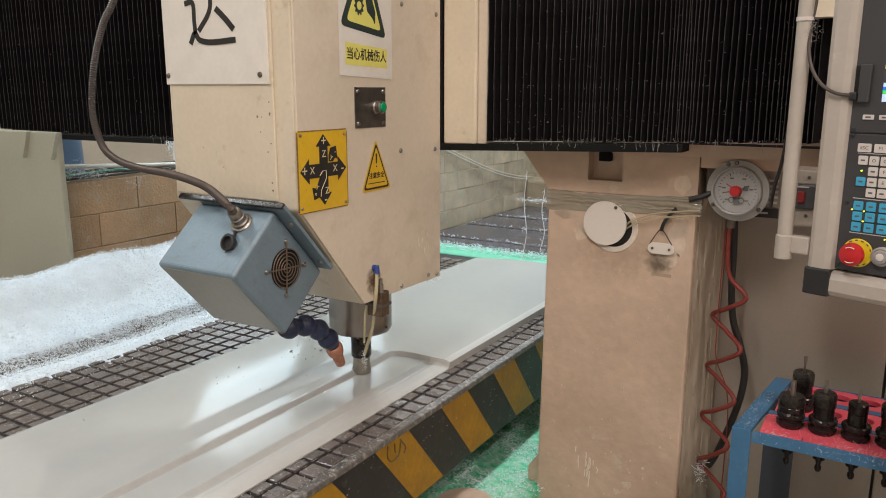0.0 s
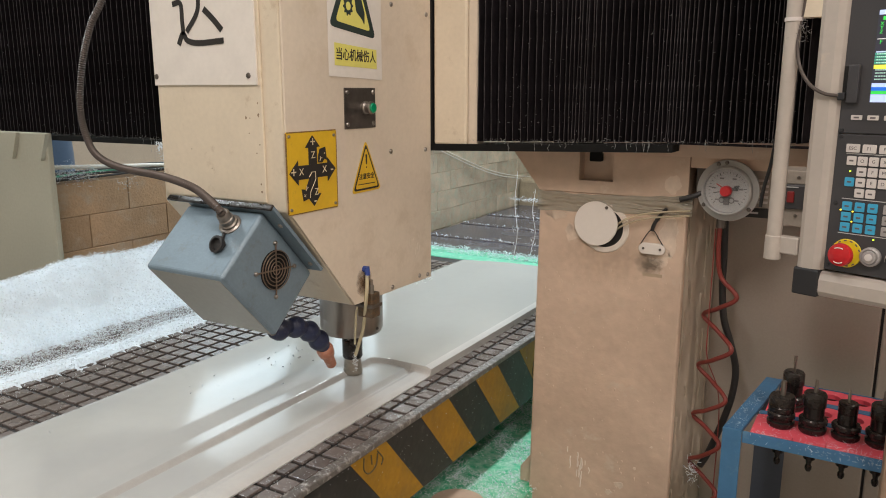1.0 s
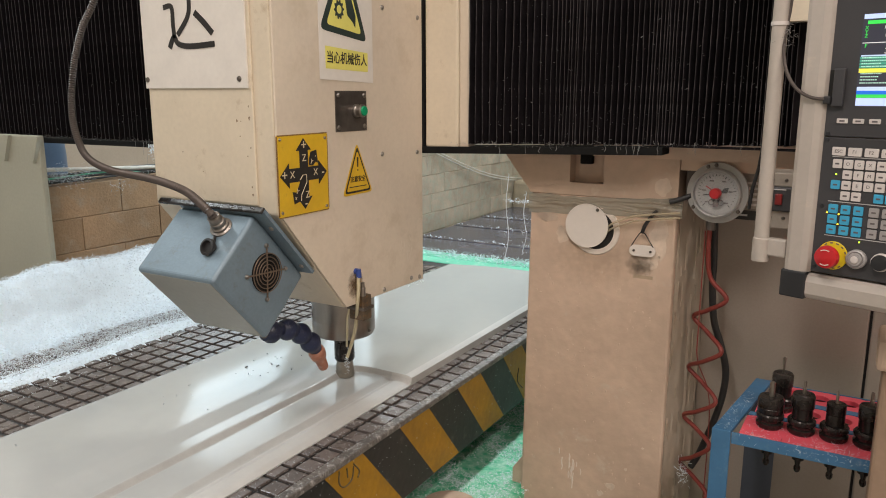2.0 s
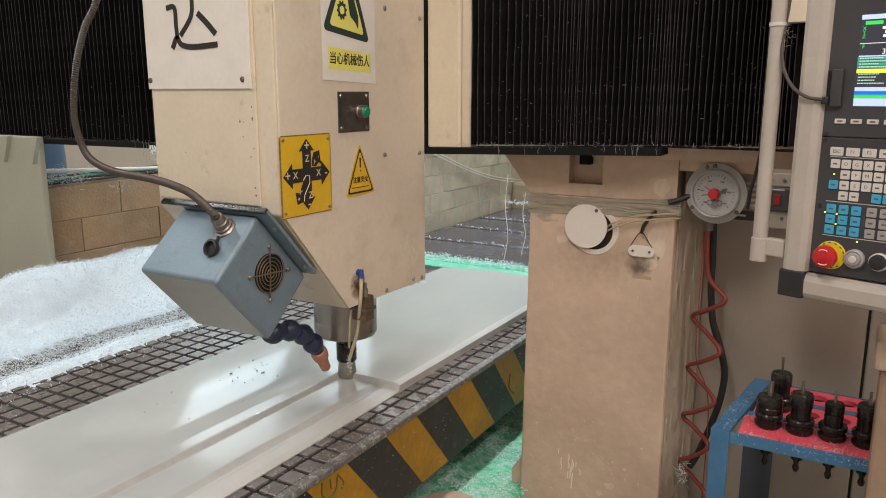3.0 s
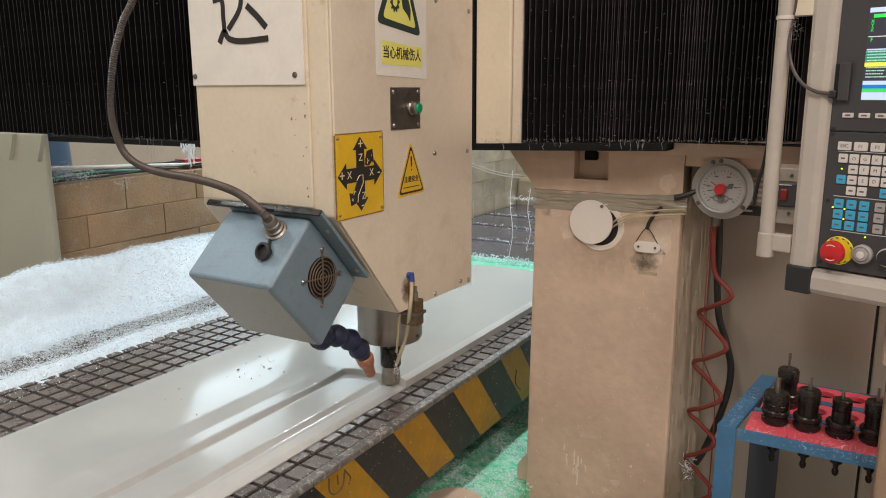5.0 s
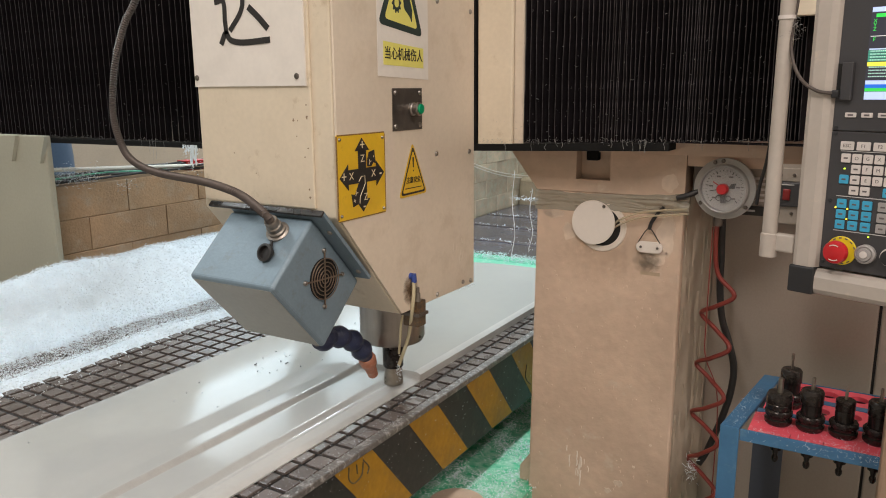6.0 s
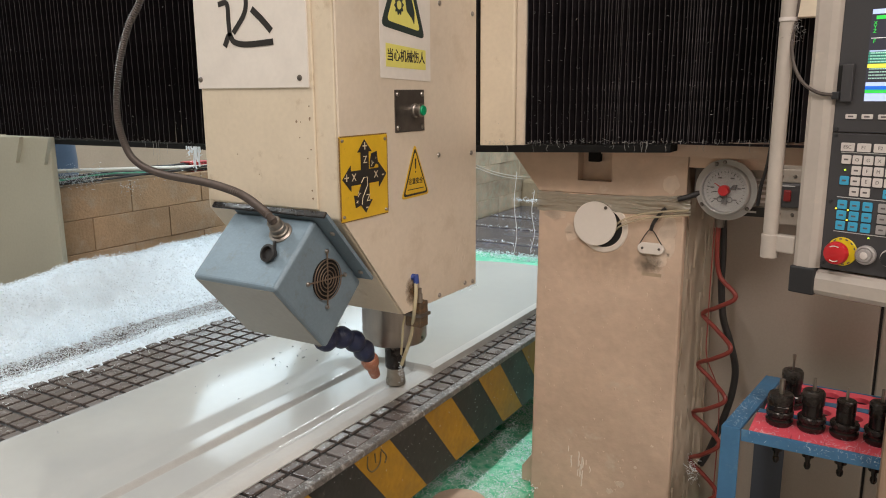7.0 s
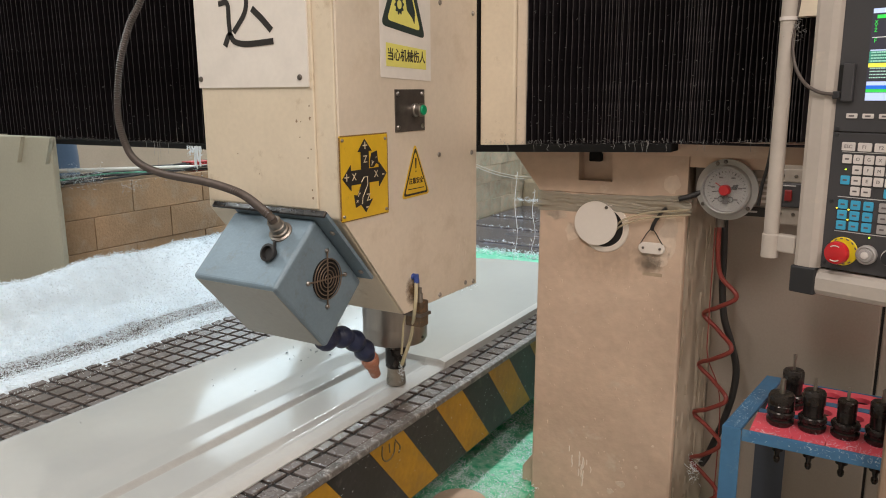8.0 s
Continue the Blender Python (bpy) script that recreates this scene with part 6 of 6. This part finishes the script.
def on_rack(rng):
    q = rng.random()
    if q < 0.12:
        y = rng.uniform(RY0, RY1 - 0.1)
        return (rng.uniform(-0.249, -0.217) + 0.105 * (y - RY0), y, RZ + 0.005)
    x = rng.gauss(0.03, 0.07) if q < 0.6 else rng.uniform(-0.20, 0.1)
    if q < 0.8:
        return (x, RY0 + rng.gauss(0.004, 0.006), RZ + rng.uniform(-0.014, 0.008))
    return (x, rng.uniform(RY0, RY0 + 0.11), RZ + rng.uniform(0.001, 0.006))


rs = thing("rack_shavings", (-0.05, 1.58, RZ), "white curly slivers caught on the tool rack", "shavings")
rs["kind"] = "stuff"
tagged(part("slivers", strands(900, on_rack, (0.003, 0.012), 0.00017, 14, 5.0), STRAND, rs), kind="stuff")

# ---- shavings caught on the bellows and guide cover ----
def low_edge(x):
    return 1.334 + max(0, x + 2.0) * 0.0295


def on_edge(rng):
    x = rng.uniform(-1.0, -0.19) if rng.random() < 0.6 else rng.uniform(-3.1, -2.0)
    return (x, 1.734 + rng.uniform(-0.004, 0.002), low_edge(x) + rng.gauss(0.002, 0.003))


def on_folds(rng):
    x = rng.uniform(-0.88, -0.19) if rng.random() < 0.7 else rng.uniform(-3.1, -2.0)
    return (x, 1.7375, low_edge(x) + 0.01 + abs(rng.gauss(0, 0.18)))


GREYSTRAND = paint("dusty_grey_strands", (0.30, 0.30, 0.29), 0.5, island=0.4)
es2 = thing("edge_shavings", (-1.0, 1.73, 1.36), "fine white slivers caught along the bellows' lower edge", "shavings")
es2["kind"] = "stuff"
tagged(part("slivers", strands(520, on_edge, (0.003, 0.009), 0.00022, 15), GREYSTRAND, es2), kind="stuff")
tagged(part("specks", strands(420, on_folds, (0.002, 0.007), 0.00024, 16), GREYSTRAND, es2), kind="stuff")
rhs = random.Random(23)
hanging = [(-0.845, 0.045), (-0.705, 0.022), (-2.19, 0.05), (-2.16, 0.07), (-2.175, 0.085), (-2.23, 0.03), (-2.12, 0.04)]
hanging += [(rhs.uniform(-0.88, -0.22), rhs.uniform(0.006, 0.028)) for _ in range(34)]
for x, n in hanging:
    z0 = low_edge(x) + rhs.uniform(-0.004, 0.012)
    pts = [Vector((x + rhs.uniform(-0.003, 0.003), 1.733 - rhs.uniform(0, 0.002), z0 - n * f)) for f in (0, 0.3, 0.65, 1)]
    part("hanging_sliver", sweep(spline(pts, 3), rhs.uniform(0.00025, 0.0005), 4), GREYSTRAND, es2)


# ---- brick wall beside the machine ----
lw = setting("wall_brick", box(-3.13, -2.9335, 1.80, 4.3, 0, 1.118), MORTAR, "low brown brick wall beside the machine")
hw = setting("wall_brick_far", box(-3.13, -2.9335, 4.3, 9.0, 0, 2.4), paint("pale_mortar", (0.47, 0.39, 0.285), 0.9, var=0.15, scale=12, bump=0.5), "pale dusty brick wall behind the machine")

# things on and behind the low wall
pw = thing("white_pipe", (-2.98, 2.6, 1.165), "white plastic pipe lying along the wall top", "pipe")
part("pipe", sweep([Vector((-2.96, 1.80, 1.190)), Vector((-2.97, 2.6, 1.140)), Vector((-2.98, 4.2, 1.13))], 0.009, 10), PIPEW, pw)
rngc = random.Random(3)
for k in range(6):
    y0, z = 1.80, 1.126 + 0.004 * k
    cb = thing("wall_cable", (-3.0, 2.6, 1.12), ("dark" if k != 2 else "green") + " cable lying along the wall top", "cable", "cables on the wall")
    pts = [(-2.95 - 0.02 * k + rngc.uniform(-0.02, 0.02), y0 + 0.28 * j, z + (rngc.uniform(0, 0.02) if j else 0.006)) for j in range(9)]
    part("cable", sweep(spline(pts, 5), 0.0055, 8), BLKHOSE if k != 2 else GREENEDGE, cb)
dr = thing("blue_drum", (-3.70, 2.26, 0), "blue plastic drum behind the wall", "drum")
part("drum", lathe([(0, 0), (0.136, 0), (0.152, 0.03), (0.152, 0.40), (0.16, 0.42), (0.152, 0.44), (0.152, 0.82), (0.16, 0.84), (0.152, 0.86), (0.152, 1.18), (0.14, 1.36), (0.08, 1.42), (0, 1.42)], 32, Matrix.Translation((-3.70, 2.26, 0))), BARREL, dr)
REDBOX = paint("faded_red_paint", (0.42, 0.02, 0.025), 0.55, var=0.15, scale=20)
rb = thing("red_box", (-3.0, 2.60, 1.118), "small red metal box on the wall top", "box")
part("body", box(-3.05, -2.97, 2.565, 2.68, 1.118, 1.158, 0.005), REDBOX, rb)
part("lid", box(-3.052, -2.968, 2.563, 2.682, 1.158, 1.165, 0.002), REDBOX, rb)
for (y, z, n, seed) in ((1.88, 1.165, 260, 37), (1.95, 1.15, 160, 38), (2.17, 1.09, 60, 31), (2.0, 1.16, 70, 32), (2.55, 1.12, 30, 33), (1.99, 1.13, 50, 34), (2.35, 1.13, 40, 35)):
    tf = thing("wall_fluff", (-2.92, y, z), "tuft of pale shavings caught on the wall", "shavings")
    part("fluff", strands(n, lambda rng, y=y, z=z: (-2.925 + rng.uniform(-0.01, 0.012), y + rng.gauss(0, 0.035), z + rng.gauss(0, 0.018)), (0.004, 0.016), 0.0006, seed), STRAND, tf)["kind"] = "stuff"
    tf["kind"] = "stuff"
sg = thing("stone_block", (-2.75, 6.3, 0.52), "dusty brown stone block beside the wall", "stone")
sbm = box(-2.93, -2.45, 6.25, 6.7, 0.46, 0.70, 0.03, seg=3)
for v in sbm.verts:
    v.co += Vector((noise.noise(v.co * 9), noise.noise(v.co * 9 + Vector((5, 0, 0))), noise.noise(v.co * 9 + Vector((0, 7, 0))))) * 0.03
part("block", sbm, BOARD, sg)
st2 = thing("stone_shavings", (-2.75, 6.2, 0.53), "white slivers round the stone block", "shavings")
st2["kind"] = "stuff"
tagged(part("slivers", strands(260, lambda rng: (rng.uniform(-2.93, -2.5), 6.12 + rng.gauss(0, 0.04), 0.535 + abs(rng.gauss(0, 0.01))), (0.01, 0.03), 0.0014, 36), STRAND, st2), kind="stuff")
hs = thing("sagging_hose", (-2.9, 5.0, 1.15), "pair of pale hoses sagging across the brick wall", "hose")
for lift in (0.0, 0.022):
    part("hose", sweep(spline([(-2.92, 4.6, 1.15 + lift), (-2.915, 5.2, 0.95 + lift), (-2.912, 5.7, 0.81 + lift), (-2.91, 6.2, 0.72 + lift), (-2.91, 6.7, 0.68 + lift * 0.6), (-2.91, 7.6, 0.67)], 8), 0.0042, 8), PIPEW, hs)
for x, y, z1, z0 in ((-0.80, 1.70, 1.30, 1.08), (-0.745, 1.685, 1.26, 1.11)):
    hv = thing("hanging_thread", (x, y, z1), "thin white sliver hanging beside the column", "shavings")
    part("thread", sweep(spline([(x, y, z1), (x - 0.006, y, z1 - (z1 - z0) * 0.35), (x + 0.002, y, z1 - (z1 - z0) * 0.7), (x - 0.008, y, z0)], 6), 0.0008, 5), STRAND, hv)
    part("knots", strands(26, lambda rng, x=x, y=y, z1=z1, z0=z0: (x - 0.003 + rng.gauss(0, 0.003), y, rng.uniform(z0, z1)), (0.004, 0.012), 0.0004, 72), STRAND, hv)

# ---- bricks ----
brick_mesh = {}


def brick_at(parent, y0, y1, z0, z1, material, rng):
    key2 = (round(y1 - y0, 3), round(z1 - z0, 3), material.name)
    if key2 not in brick_mesh:
        bm = box(-0.030, 0.0, -(y1 - y0) / 2, (y1 - y0) / 2, -(z1 - z0) / 2, (z1 - z0) / 2, 0.002, seg=1)
        for f in bm.faces:
            f.smooth = False
        bm.normal_update()
        me = bpy.data.meshes.new("brick")
        bm.to_mesh(me)
        bm.free()
        me.materials.append(material)
        brick_mesh[key2] = me
    ob = new("brick", brick_mesh[key2])
    ob.parent = parent
    p = Vector((-2.930 + rng.uniform(-0.002, 0.003), (y0 + y1) / 2, (z0 + z1) / 2))
    ob.location = p - ORIGIN[parent.name]


rngk = random.Random(11)
BL, BH, J = 0.40, 0.143, 0.0028
for r in range(4):
    z1 = 1.118 - r * BH
    off = 0.0 if r % 2 else -BL / 2
    for k in range(-1, 9):
        y0 = 1.977 + off + k * BL
        a, b = max(y0, 1.802), min(y0 + BL - J, 4.298)
        if b - a > 0.05:
            brick_at(lw, a, b, z1 - BH + J, z1, BRICK, rngk)
for r in range(8):
    z1 = 1.46 - r * BH
    off = 0.0 if r % 2 else -BL / 2
    for k in range(0, 14):
        y0 = 4.45 + off + k * BL
        brick_at(hw, y0, y0 + BL - J, z1 - BH + J, z1, BRICKFAR, rngk)

# pale drips run down the walls
rngd = random.Random(8)
LIMEFAR = paint("pale_lime_drip", (0.46, 0.40, 0.32), 0.85, var=0.25, scale=30)
for wall, ya, yb, zt, zmin, n in ((hw, 4.5, 7.4, 1.40, 0.55, 22),):
    for k in range(n):
        y, z1 = rngd.uniform(ya, yb), zt - abs(rngd.gauss(0, 0.12))
        ln = rngd.uniform(0.05, 0.4)
        w = rngd.uniform(0.003, 0.012)
        pts = [(y - w, z1), (y + w, z1 - 0.01), (y + w * 0.8, z1 - ln * 0.5), (y + w * 0.5 + 0.004, z1 - ln), (y - w * 0.3 + 0.003, max(zmin, z1 - ln - 0.01)), (y - w * 0.6, z1 - ln * 0.6)]
        part("drip", prism(pts, 0.0008, on_x(-2.9270, 0, 0)), LIMEFAR, wall)

# ---- tiles of the table's grid top ----
TP, TW = 0.054, 0.0430


def tile_bm(cx, cy, bm):
    z0, z1, h, b = TZ - 0.006, TZ, TW / 2, 0.0012
    lo = [bm.verts.new((cx + sx3 * h, cy + sy3 * h, z0)) for sx3, sy3 in ((-1, -1), (1, -1), (1, 1), (-1, 1))]
    mi = [bm.verts.new((cx + sx3 * h, cy + sy3 * h, z1 - b)) for sx3, sy3 in ((-1, -1), (1, -1), (1, 1), (-1, 1))]
    hi = [bm.verts.new((cx + sx3 * (h - b), cy + sy3 * (h - b), z1)) for sx3, sy3 in ((-1, -1), (1, -1), (1, 1), (-1, 1))]
    for k in range(4):
        j = (k + 1) % 4
        bm.faces.new((lo[k], lo[j], mi[j], mi[k]))
        bm.faces.new((mi[k], mi[j], hi[j], hi[k]))
    bm.faces.new(hi)


bm0 = bmesh.new()
tile_bm(0, 0, bm0)
tile_me = bpy.data.meshes.new("tile")
for v in bm0.verts:
    v.co.z -= TZ
bm0.to_mesh(tile_me)
bm0.free()
tile_me.materials.append(TILE)
rest = bmesh.new()
made_tiles = 0
for i in range(31):
    cx = -0.971 - TW / 2 - i * TP
    for j in range(66):
        cy = TY0 + 0.05 + j * TP
        near = (i < 2 and 0.75 < cy < 2.75) or (13 <= i <= 17 and 0.75 < cy < 2.85)
        if near and made_tiles < 300:
            ob = new("tile", tile_me)
            ob.parent = table
            ob.location = Vector((cx, cy, TZ)) - ORIGIN[table.name]
            made_tiles += 1
        elif cx - TW / 2 > TX0:
            tile_bm(cx, cy, rest)
tagged(part("tiles", rest, TILE, table), kind="stuff")


# ---- what moves ----
HEAD_X = [(0, -0.041), (1.5, -0.0415), (2.8, -0.041), (2.9, -0.0388), (3.0, -0.0327), (3.5, 0), (4, 0.0340), (4.5, 0.0697), (4.8, 0.0905), (4.95, 0.0972), (5.1, 0.0980), (6, 0.0980), (8, 0.0972)]
TABLE_Y = [(0, 0.1785), (0.5, 0.1515), (1, 0.122), (1.5, 0.093), (2.2, 0.0525), (2.8, 0.0185), (3.0, 0.0073), (3.15, 0.0015), (3.35, 0), (4.6, 0), (4.75, 0.002), (5.0, 0.0145), (6, 0.0727), (6.5, 0.1030), (7, 0.1320), (7.5, 0.1595), (8, 0.1870)]


def motions():
    base = Vector(ORIGIN[head.name])
    walk(head, [(t, Matrix.Translation(base + Vector((dx, 0, 0)))) for t, dx in HEAD_X])
    for ob in (table, sheet, flakes, heap, loose, tray_chips):
        b = Vector(ORIGIN[ob.name])
        walk(ob, [(t, Matrix.Translation(b + Vector((0, dy, 0)))) for t, dy in TABLE_Y])
    for ob, at0, f in FOLDS:
        walk(ob, [(t, Matrix.Translation(at0 + Vector((dx * f, 0, 0)))) for t, dx in HEAD_X])


motions()
